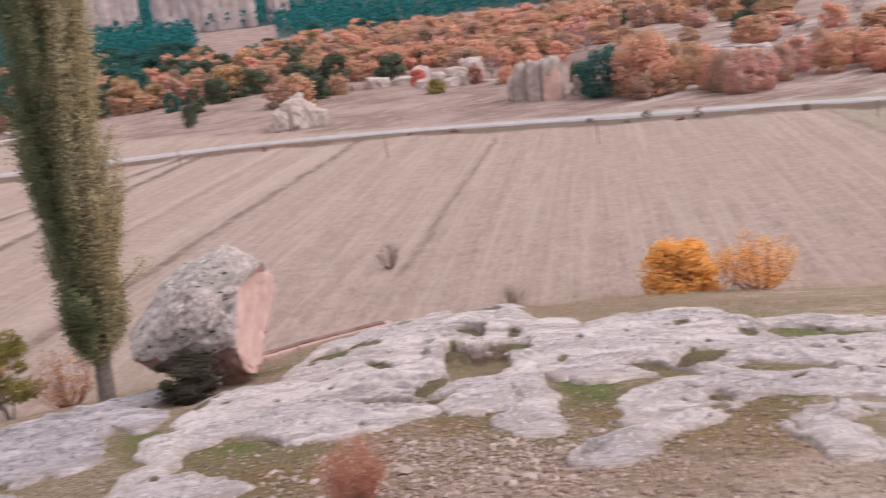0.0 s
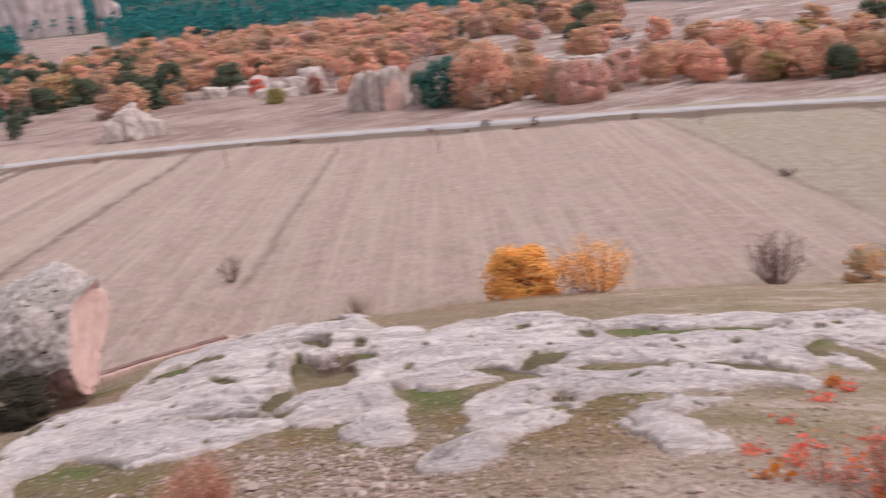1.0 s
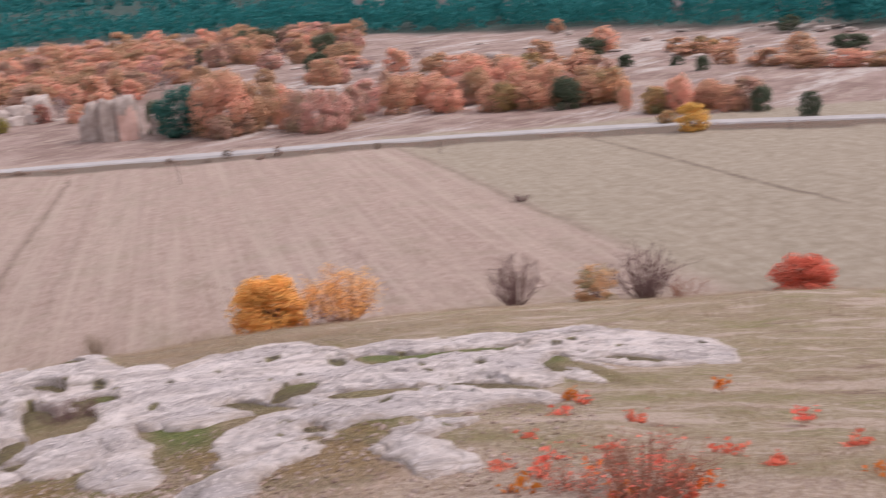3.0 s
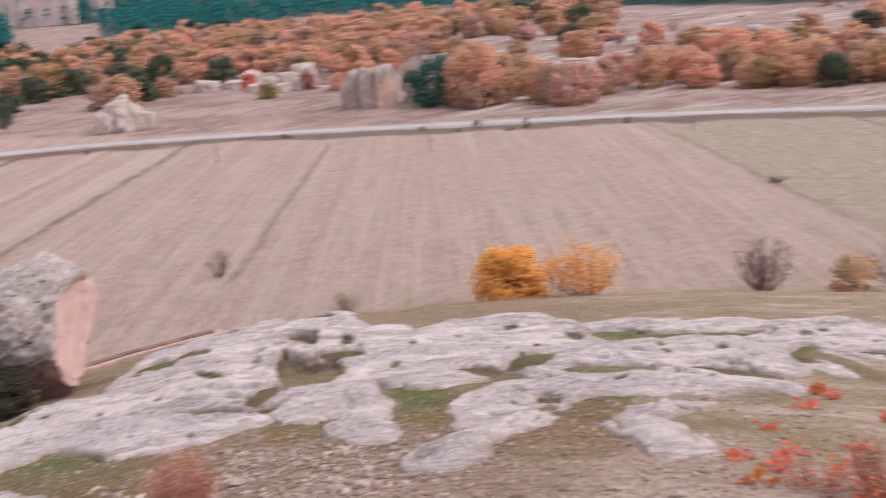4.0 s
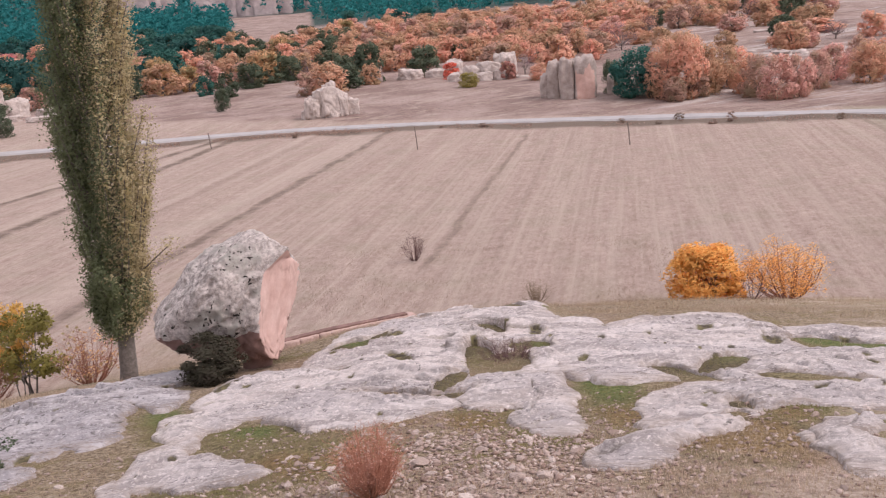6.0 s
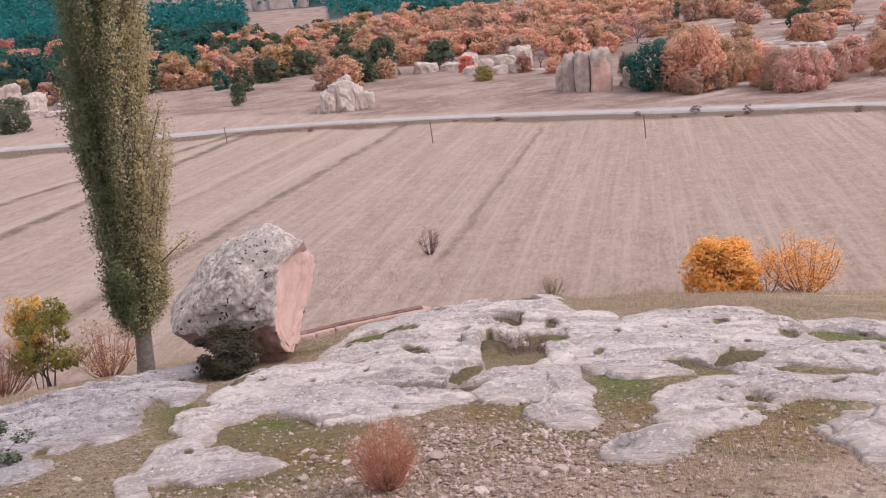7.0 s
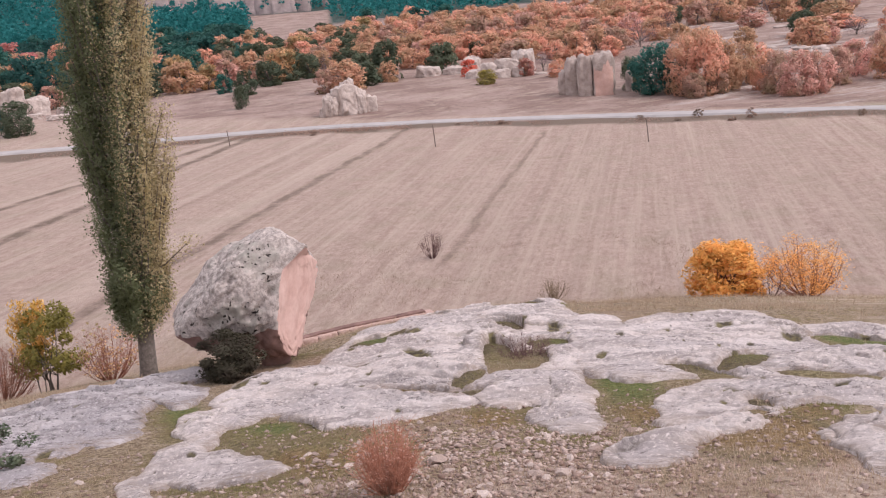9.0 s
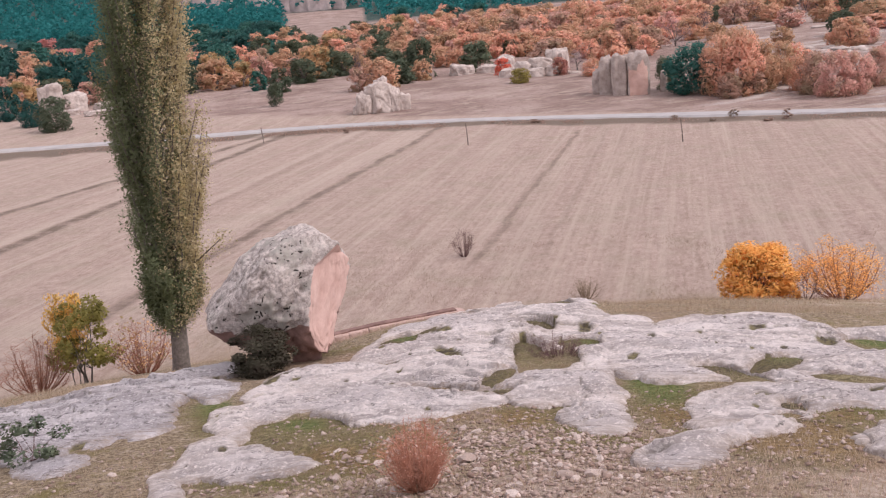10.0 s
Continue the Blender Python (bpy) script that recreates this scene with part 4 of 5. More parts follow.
crag("crag", -4.7, 123, [(-1.9, 0, 2.2, 2.6, 3.0), (0.1, 0.2, 3.6, 3, 4.3), (1.7, 0.3, 1.8, 2.2, 3.6), (2.6, 0.6, 2.2, 1.6, 2.6), (0.4, 0.6, 2.0, 2.0, 4.7), (-2.7, -0.2, 1.3, 1.4, 1.3)], "pale fractured limestone crag beside the road")

PILLAR_ROCK = plain("grey_tan_rock", (0.27, 0.215, 0.19), (0.56, 0.475, 0.43), 1.1, 0.95, 0.3)


def pillars():
    """Rounded upright columns of rock side by side, one with a fresh pinkish face."""
    ob = thing("crag", on_land(9.62, 122, -9.6, sink=0.3), "rounded pale rock pillars, one with a pinkish broken face", "rock")
    for k, (x, y, w, d, h) in enumerate(((-0.35, 0.0, 2.45, 2.4, 5.0), (-2.5, 0.3, 1.75, 2.2, 4.9), (-4.0, 1.8, 1.7, 2.0, 4.6), (-4.9, 2.2, 1.5, 1.8, 3.2), (2.5, 0.9, 0.8, 1.0, 2.7), (-1.5, 1.9, 1.6, 1.6, 4.6))):
        v, f = rocky(w, d, h, 61 + k, BALL4, 4.6, 0.17)
        me = mesh("rock_column", v + (x, y, 0), f, [PILLAR_ROCK, PINK_ROCK], True)
        if k == 0:
            mid = v[f].mean(1)
            fresh = (mid[:, 1] < -0.55) & (mid[:, 2] < 3.5 + 0.5 * np.sin(3 * mid[:, 0])) & (np.abs(mid[:, 0]) < 1.05)
            me.polygons.foreach_set("material_index", fresh.astype(np.int32))
        part("rock_column", me, ob)


pillars()
crag("crag", 4.0, 147, [(-3.8, 0.6, 3.0, 2, 2.2), (-1.6, 0.6, 3.2, 2.2, 3.0), (0.8, 1, 3.8, 3, 3.6), (3.2, 1.6, 3.6, 2.4, 4.6), (-0.2, -1, 2.8, 1.8, 2.0), (2.2, -0.6, 2.2, 1.6, 2.4), (5.4, -0.5, 3.0, 1.6, 1.0)], "broken pale crag among bushes")
crag("crag", 1.0, 160, [(-3, 0, 4, 2, 2.2), (1, 0, 3.4, 2, 1.8), (4, 0.5, 3, 2, 3.0)], "low broken pale rocks among bushes")
crag("crag", -20.9, 160, [(-2.5, 0, 4, 3, 5), (1, 0.5, 4, 3, 3.2), (4.5, -2, 3, 2, 1.6), (0, -6, 3, 2, 1.2), (4, -10, 5, 2, 1.0)], "white limestone rocks above the road")

# ---- trees and bushes ----
def crown_points(rng, count, lobes, squash=0.85, low=0.18):
    """Places for leaves on the shells of many small lobes; the crown is about 1 wide and 1 high."""
    z = low + 0.07 + (0.83 - low) * rng.random(lobes) ** 1.1
    belly = low + 0.36 * (1 - low)
    wide = np.where(z > belly, 0.40 * np.sqrt(np.maximum(0.02, 1 - ((z - belly) / (0.94 - belly)) ** 2)), 0.27 + 0.13 * (z - low) / (belly - low))
    a, q = rng.uniform(0, 2 * math.pi, lobes), np.sqrt(rng.uniform(0.15, 1.0, lobes))
    centres = np.stack([q * wide * np.cos(a), q * wide * np.sin(a), z], 1)
    radii = rng.uniform(0.085, 0.165, lobes)
    pick = rng.integers(0, lobes, count)
    e = rng.normal(size=(count, 3))
    e /= np.linalg.norm(e, axis=1, keepdims=True)
    rad = radii[pick] * (0.70 + 0.42 * rng.random(count) ** 1.6)
    pts = centres[pick] + e * rad[:, None] * np.array([1, 1, squash])
    pts[:, 2] = np.abs(pts[:, 2])
    return pts, centres, e, radii


def limbs(centres, rng, thick=0.030, stems=1, top=0.35):
    pieces = []
    for k in range(stems):
        a = 2 * math.pi * k / max(stems, 1)
        foot = Vector((0.04 * math.cos(a), 0.04 * math.sin(a), -0.03)) * (stems > 1)
        fork = Vector((0.08 * math.cos(a) * (stems > 1), 0.08 * math.sin(a) * (stems > 1), top))
        pieces.append(tube([foot, (foot + fork) / 2 + Vector((rng.uniform(-0.02, 0.02), rng.uniform(-0.02, 0.02), 0)), fork], [thick, thick * 0.8, thick * 0.6], 6))
        for c in centres[k::max(stems, 1)][:6]:
            end = Vector(c)
            start = foot.lerp(fork, rng.uniform(0.6, 1.0))
            pieces.append(tube([start, start.lerp(end, 0.5) + Vector((0, 0, 0.03)), end], [thick * 0.5, thick * 0.32, thick * 0.12], 4))
    return joined(pieces)


def tree(name, m, leaves, label, category, seed, count=1300, lobes=18, leaf=0.027, stems=1, low=0.18, bark=None, group="", hang=0.0, core=0.0):
    """A leafy tree or bush, built 1 m wide and high and brought to size by its pose."""
    rng = np.random.default_rng(seed)
    ob = thing(name, m, label, category, group)
    pts, centres, facing, radii = crown_points(rng, count, lobes, low=low)
    v, f = limbs(centres, rng, 0.03 if stems == 1 else 0.014, stems, 0.3 if stems == 1 else 0.2)
    part("trunk" if stems == 1 else "wood", mesh("trunk", v, f, bark or BARK), ob)
    outward = pts - (0, 0, 0.42)
    outward /= np.linalg.norm(outward, axis=1, keepdims=True) + 1e-9
    facing = 0.75 * facing + 0.7 * outward + (0, 0, 0.5)
    v, f = leaf_cloud(pts, rng.uniform(0.7, 1.25, count) * leaf, rng, hang, out=facing, three=core > 0)
    if core:
        # denser foliage inside
        fill = 56 if count > 4000 else 30
        e = rng.normal(size=(fill * lobes, 3))
        e /= np.linalg.norm(e, axis=1, keepdims=True)
        inner = np.repeat(centres, fill, 0) + e * np.repeat(radii, fill)[:, None] * 0.80
        w, g = leaf_cloud(inner, rng.uniform(0.8, 1.2, fill * lobes) * core * 1.65 * leaf, rng, three=True, out=e)
        v, f = np.concatenate([v, w]), np.concatenate([f, g + len(v)])
        facing = np.concatenate([facing, 0.75 * e + 1.6 * np.repeat(centres - (0, 0, 0.42), fill, 0) + (0, 0, 0.5)])
    part("crown", rounded(mesh("crown", v, f, leaves), facing), ob)
    return ob


KINDS = {
    "orange": ("oak_bush", L_ORANGE, "orange autumn oak on the far slope", "tree"),
    "rust": ("oak_bush", L_RUST, "rusty brown autumn bush on the far slope", "bush"),
    "gold": ("oak_bush", L_YELLOW_DULL, "dull yellow autumn bush on the far slope", "bush"),
    "green": ("evergreen_bush", L_GREEN, "grey-green rounded bush on the far slope", "bush"),
    "pine": ("pine_tree", L_PINE, "dark blue-green pine on the far slope", "tree"),
    "red": ("red_bush", L_RED, "bright red autumn bush beside pale rocks", "bush"),
    "crimson": ("crimson_bush", L_CRIMSON, "dusty crimson autumn tree on the far slope", "tree"),
    "mauve": ("bare_bush", L_PURPLE, "bare mauve-grey bush on the far slope", "bush"),
    "olive": ("olive_bush", L_OLIVE, "small olive-yellow bush on the far bank", "bush"),
}
MODELS = {}


def model(kind, variant, near):
    key = (kind, variant, near)
    name, leaves, label, category = KINDS[kind]
    if key not in MODELS:
        count, leaf, lobes = (6000, 0.0130, 64) if near else (1500, 0.023, 40)
        if kind == "mauve":
            count, leaf = 1500, 0.013
        MODELS[key] = ("first", tree(name, Matrix.Identity(4), leaves, label, category, 50 + 7 * variant + len(kind), count, lobes + 6 * variant, leaf,
                       low=0.0 if kind in ("pine", "green") else 0.02, group=label.split(" on ")[0] + "s", core=0.0 if kind == "mauve" else 1.0))
    return key, *MODELS[key]


def plant(kind, az, r, w, h, rng):
    key, state, ob = model(kind, int(rng.integers(0, 3)), r < 146)
    m = on_land(az, r, rng.uniform(0, 360), (w * 1.1, w * 1.1, h * 1.04), 0.06 * h)
    if state == "first":
        ob.matrix_basis = m
        MODELS[key] = ("used", ob)
    else:
        copy_thing(ob, m @ Matrix.Diagonal((*(1 / s for s in ob.scale), 1)))


PLANTED = {
    "green": [(-2.3, 161, 5.3, 6.6), (0.8, 165, 5.6, 5.2), (2.7, 185, 3.7, 3.7), (-3.7, 164, 5.4, 4.5), (-8.6, 168, 5.5, 4.6), (-6.4, 175, 4.3, 4.8), (-9.9, 157, 3.9, 3.9), (-10.3, 141, 2.3, 3.1),
              (-21.7, 134, 4.7, 4.6), (9.7, 129, 1.8, 3.5), (10.9, 124, 2.5, 4.2), (33.1, 116, 3.8, 3.8), (39.1, 153, 2.2, 1.7), (36.4, 156, 2.6, 2.2), (43.4, 104, 2.3, 2.6), (45.8, 98, 2.2, 2.4),
              (34.7, 187, 6.1, 3.3), (47.7, 162, 6.2, 2.7), (16.8, 303, 6.0, 5.6), (20.7, 236, 9.0, 2.8), (40.4, 145, 2.1, 2.2)],
    "pine": [(-0.4, 305, 8.0, 7.0), (-3.1, 328, 7.0, 7.1), (1.1, 331, 6.2, 6.2), (-11.1, 162, 3.4, 3.4), (12.2, 120, 6.2, 5.8), (-23.8, 156, 4.3, 5.1), (-22.8, 141, 3.1, 3.9)],
    "orange": [(13.7, 118, 4.8, 6.5), (14.9, 117, 4.9, 7.2), (15.9, 119, 4.1, 5.6), (16.9, 123, 4.0, 4.9), (17.6, 127, 3.5, 4.2), (14.5, 144, 7.1, 5.5), (7.0, 141, 2.8, 2.8), (17.8, 118, 3.2, 3.9),
               (-22.9, 177, 6.0, 5.0), (-20.9, 208, 4.1, 3.9), (-19.7, 189, 2.9, 4.6), (28.0, 135, 6.6, 5.5), (30.2, 128, 6.3, 4.9), (32.2, 121, 6.0, 4.7), (34.3, 122, 5.4, 4.0), (35.6, 119, 3.9, 3.3)],
    "rust": [(14.2, 114.6, 2.8, 2.8), (-5.7, 149, 3.6, 3.4), (18.4, 115, 3.9, 4.6), (19.4, 111, 4.4, 4.8), (20.5, 113, 3.8, 4.5), (21.4, 119, 3.4, 4.1), (15.4, 117, 3.2, 3.2), (23.5, 132, 4.3, 4.3), (22.2, 125, 4.1, 4.1), (38.8, 108, 3.6, 2.4)],
    "gold": [(-7.9, 175, 6.9, 5.6), (-6.7, 183, 5.2, 4.2), (-13.4, 182, 6.2, 5.6), (-11.9, 177, 4.3, 4.1), (-6.9, 233, 7.6, 5.1), (38.5, 97, 2.1, 1.3)],
    "red": [(2.2, 154, 3.0, 2.7)],
    "crimson": [(-21.4, 303, 8.0, 7.0), (-20.6, 262, 7.6, 5.6), (5.3, 146, 2.6, 2.9)],
    "mauve": [(6.2, 154, 3.5, 3.5), (25.2, 211, 3.9, 2.8), (23.8, 188, 3.5, 2.5), (-5.5, 170, 3.7, 4.6), (15.9, 125, 3.4, 2.1)],
    "olive": [(3.1, 139, 2.9, 2.4)],
}
MORE_ORANGE = [(26.6, 120, 4.6, 3.6), (24.8, 130, 4.3, 3.9), (29.1, 118, 3.9, 3.2), (31.2, 118, 4.5, 3.2), (39.0, 113, 2.5, 3.1), (40.6, 109, 3.6, 2.7), (41.8, 105, 2.9, 2.6), (38.0, 109, 3.0, 2.5),
               (36.3, 110, 1.6, 2.7), (43.8, 148, 6.5, 2.3), (45.8, 142, 6.2, 2.3), (47.7, 140, 6.1, 2.3), (49.3, 138, 4.5, 2.0), (40.1, 173, 8.5, 1.9), (21.2, 198, 11.9, 2.6), (5.1, 148, 2.3, 2.9)]
CLUMPS = [
    (24.9, 129, 3.9, 3.4), (26.0, 125, 4.5, 4.1), (27.5, 125, 4.0, 3.4), (28.3, 125, 3.5, 4.3), (29.8, 118, 4.0, 3.1), (30.7, 122, 4.1, 4.1), (32.1, 124, 4.0, 3.9), (33.1, 122, 3.8, 3.1), (34.4, 118, 3.7, 3.2),
    (35.5, 119, 4.2, 3.9), (26.2, 167, 5.9, 3.6), (27.3, 165, 6.2, 3.1), (28.5, 159, 5.1, 3.5), (29.9, 159, 6.3, 3.1), (31.2, 157, 5.6, 3.2), (32.4, 150, 4.8, 3.4), (33.9, 152, 4.5, 3.0), (35.0, 146, 4.6, 3.0),
    (23.9, 122, 4.1, 4.4), (37.8, 107, 2.9, 2.6), (39.2, 106, 2.6, 3.7), (40.8, 108, 3.3, 2.9), (42.6, 106, 3.6, 3.1), (39.2, 181, 4.9, 2.3), (40.5, 180, 4.9, 2.3), (41.7, 177, 4.3, 2.1), (32.8, 264, 4.0, 3.2),
]
rng = np.random.default_rng(5)
for kind, places in PLANTED.items():
    for az, r, w, h in places:
        plant(kind, az, r, w, h, rng)
for az, r, w, h in MORE_ORANGE:
    plant("orange", az, r, w, h, rng)


for k, (az, r, w, h) in enumerate(CLUMPS):
    plant(("orange", "orange", "rust", "orange", "gold")[k % 5], az, r, w * 1.1, h * 1.05, rng)


def thicket():
    """The rest of the wooded slope: dense below the cliffs, thin over the stony ground."""
    rng = np.random.default_rng(21)
    r = 152.0
    while r < 325:
        step = 3.5 / r * 57.3 * (1 + (r - 150) / 260)
        for az in np.arange(-30, 56, step):
            a, q = az + rng.uniform(-0.5, 0.5) * step, r + rng.uniform(-6, 6)
            lush = fbm(a * 0.22 + 3, q * 0.018, 3, 41)
            if a < -9.5:
                chance, table = 0.9, (("pine", 0.42), ("orange", 0.32), ("rust", 0.08), ("green", 0.18))
                if q < 192:
                    table = (("pine", 0.24), ("orange", 0.20), ("gold", 0.12), ("green", 0.36), ("rust", 0.08))
            elif a < 12.5:
                chance, table = 1.2 if q > 172 else (0.4 if a < -1.5 else 0.14), (("orange", 0.80), ("rust", 0.17), ("mauve", 0.03))
                if a < -3:
                    table = (("orange", 0.46), ("green", 0.34), ("gold", 0.10), ("rust", 0.10))
            elif a < 22:
                chance, table = (0.22 if q < 235 else 0.7), (("orange", 0.55), ("green", 0.2), ("rust", 0.15), ("mauve", 0.1))
            else:
                chance, table = 0.05, (("orange", 0.4), ("green", 0.4), ("mauve", 0.2))
            if (a < -9.5 and q < 170) or (-9.5 < a < -6 and q < 156):
                continue
            if (-9.0 < a < -6.0 and q > 270) or (a > 22 and q > 250):
                continue
            if rng.random() > chance * (1.15 + 0.7 * lush):
                continue
            pickv, total = rng.random(), 0.0
            for kind, share in table:
                total += share
                if pickv < total:
                    break
            s = rng.uniform(3.3, 5.4) * (1 + (r - 150) / 420) * (1.25 if kind == "pine" else 1.0)
            plant(kind, a, q, s * rng.uniform(0.95, 1.3), s * rng.uniform(0.75, 1.0), rng)
        r += 10 * (1 + (r - 150) / 300)


thicket()


def far_woods():
    """Pine woods over the hills behind: too many to tell apart."""
    rng = np.random.default_rng(8)
    pts, sizes, outs = [], [], []
    total = 0
    while total < 520000:
        az = rng.uniform(-42, 66)
        r = float(np.interp(az, WOODS_AZ, WOODS_R)) * math.exp(rng.uniform(0, 1.15))
        if (-9.5 < az < -5 and r < 520):
            continue
        if fbm(np.array(az * 0.3), np.array(math.log(r) * 6), 3, 19) < (-0.9 if az < -9 else -0.7 if az < 26 else -0.55):
            continue
        x, y = spot(az, r)
        z, h = float(land(x, y)), rng.uniform(6, 10)
        n, clumps = (84, 10) if r < 420 else (40, 7)
        t = rng.uniform(0.05, 0.95, clumps)
        a = rng.uniform(0, 2 * math.pi, clumps)
        w = h * 0.25 * (1 - t * 0.8)
        mid = np.stack([x + w * np.cos(a), y + w * np.sin(a), z + 0.12 * h + 0.85 * t * h], 1)
        pick = rng.integers(0, clumps, n)
        e = rng.normal(size=(n, 3))
        e /= np.linalg.norm(e, axis=1, keepdims=True)
        pts.append(mid[pick] + e * (0.13 * h * (1.15 - 0.6 * t[pick]) * rng.uniform(0.6, 1.15, n))[:, None] * (1, 1, 0.6))
        outs.append(e + (0, 0, 0.3))
        sizes.append(rng.uniform(0.28, 0.48, n) * max(0.85, 1 + (r - 330) / 420))
        total += n
    out = np.concatenate(outs)
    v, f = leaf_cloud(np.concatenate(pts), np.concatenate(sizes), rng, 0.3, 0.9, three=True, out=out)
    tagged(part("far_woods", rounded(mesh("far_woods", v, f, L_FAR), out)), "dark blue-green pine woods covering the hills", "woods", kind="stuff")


far_woods()

# cliffs over the woods
for az, r, w, h, n in ((-13.8, 600, 30, 34, 4), (-8.6, 530, 40, 36, 6), (-6.9, 540, 8, 20, 2), (-4.8, 560, 8, 16, 2), (22.8, 420, 7, 20, 2), (27.5, 380, 11, 22, 3), (31, 350, 8, 20, 3), (35.5, 335, 12, 20, 4), (40.5, 300, 14, 19, 5), (45.5, 285, 12, 17, 4), (49.5, 280, 12, 17, 4)):
    rng = np.random.default_rng(int(r + az * 10))
    ob = thing("cliff", on_land(az, r, -az, sink=1.0), "pinkish-grey cliff standing out of the woods", "rock", "cliffs above the valley")
    for k in range(n):
        v, f = rocky(w / n * rng.uniform(1.5, 2.2), 9, h * rng.uniform(0.7, 1.25), 5 + k + az, BALL4, 5.0, 0.12, 0.13)
        part("rock_face", mesh("rock_face", v + ((k - n / 2 + 0.5) * w / n, rng.uniform(-3, 3), 0), f, CLIFF, True), ob)


# pale stones strewn over the scrub
def strewn():
    rng = np.random.default_rng(3)
    shapes = [mesh("stone", *rocky(1, 1, 1, 5 + k, BALL3, 3.5, 0.45), FARROCK, True) for k in range(4)]
    for k in range(72):
        az, r = rng.uniform(12, 52), rng.uniform(122, 260)
        w = rng.uniform(0.7, 2.2)
        if k >= 46:
            # a broken ledge behind the bushes
            az, r = rng.uniform(16.5, 24.5), rng.uniform(146, 166)
            w = rng.uniform(0.9, 2.6)
        m = on_land(az, r, rng.uniform(-20, 20) - az, (w * 1.6, w * rng.uniform(0.8, 1.6), rng.uniform(0.4, 1.0)), 0.2)
        tagged(part("limestone_block", shapes[k % 4], at=m), "low pale limestone block in dry scrub", "rock", "pale blocks on the far slope")


strewn()


# ---- the poplar ----
def poplar():
    rng = np.random.default_rng(12)
    ob = thing("poplar_tree", on_land(-17.25, 29.5, 0, sink=0.2), "tall columnar poplar, green with tan yellowing leaves", "tree")
    high = 17.0
    tilt = 0.031
    trunk = [Vector((tilt * z + 0.05 * math.sin(z), 0, z)) for z in (-0.3, 0.5, 1.5, 3, 6, 10, 14, 16.5)]
    v, f = tube(trunk, [0.30, 0.245, 0.225, 0.21, 0.18, 0.13, 0.06, 0.02], 10)
    part("trunk", mesh("trunk", v, f, BARK, True), ob)

    def wide(z):
        return float(np.interp(z, [1.35, 1.75, 2.4, 3.1, 4.6, 6.2, 7.5, 10.3, 13, 15.5, 17], [0.32, 0.58, 0.84, 0.90, 1.04, 1.28, 1.38, 1.40, 1.25, 0.9, 0.1]))

    pieces, green, tan, gs, ts, green_out, tan_out = [], [], [], [], [], [], []
    for k in range(330):
        z0 = rng.uniform(1.5, 14.0)
        a = rng.uniform(0, 2 * math.pi)
        long = rng.uniform(1.6, 3.2)
        if k < 46:
            # short boughs make the full lower end of the crown
            z0, long = rng.uniform(1.5, 2.6), rng.uniform(0.4, 1.2)
        z1 = min(z0 + long, high - 0.2)
        q = wide(z1) * rng.uniform(0.55, 1.0)
        if abs(a - 4.5) < 0.45 and 3.5 < z1 < 10:
            q *= 0.45
        p0, p1 = Vector((tilt * z0, 0, z0)), Vector((tilt * z1 + q * math.cos(a), q * math.sin(a), z1))
        bend = p0.lerp(p1, 0.45) + Vector((0.25 * q * math.cos(a), 0.25 * q * math.sin(a), -0.1))
        pieces.append(tube([p0, bend, p1], [0.035, 0.022, 0.008], 4))
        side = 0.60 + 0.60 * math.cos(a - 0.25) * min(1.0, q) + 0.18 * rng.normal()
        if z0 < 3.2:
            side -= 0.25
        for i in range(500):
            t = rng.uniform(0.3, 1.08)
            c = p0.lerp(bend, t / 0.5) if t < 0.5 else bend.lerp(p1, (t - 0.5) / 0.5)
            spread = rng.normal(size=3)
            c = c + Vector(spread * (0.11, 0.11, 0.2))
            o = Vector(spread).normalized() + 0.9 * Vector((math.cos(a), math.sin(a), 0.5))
            # tan gathers to the right: leaf colour plus the sunlit side's brightness, painted in
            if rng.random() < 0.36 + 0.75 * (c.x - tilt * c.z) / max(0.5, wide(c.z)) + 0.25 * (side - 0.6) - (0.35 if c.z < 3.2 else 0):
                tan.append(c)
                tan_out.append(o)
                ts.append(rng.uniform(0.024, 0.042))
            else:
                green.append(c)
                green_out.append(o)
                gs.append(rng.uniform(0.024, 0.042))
    p0, p1 = Vector((0.3, 0, 3.1)), Vector((1.75, -0.2, 4.05))
    pieces.append(tube([p0, p0.lerp(p1, 0.5) + Vector((0, 0, -0.1)), p1], [0.04, 0.025, 0.008], 4))
    for i in range(240):
        tan_out.append(Vector(rng.normal(size=3)))
        tan.append(p0.lerp(p1, rng.uniform(0.55, 1.08)) + 0.16 * tan_out[-1])
        ts.append(rng.uniform(0.024, 0.042))
    v, f = joined(pieces)
    part("wood", mesh("wood", v, f, BARK), ob)
    out = np.array(green_out)
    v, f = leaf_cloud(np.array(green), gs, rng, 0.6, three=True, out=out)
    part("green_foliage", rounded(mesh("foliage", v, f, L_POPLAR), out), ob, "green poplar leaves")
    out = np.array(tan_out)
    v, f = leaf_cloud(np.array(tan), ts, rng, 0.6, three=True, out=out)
    part("tan_foliage", rounded(mesh("foliage", v, f, L_POPTAN), out), ob, "tan yellowing poplar leaves")


poplar()


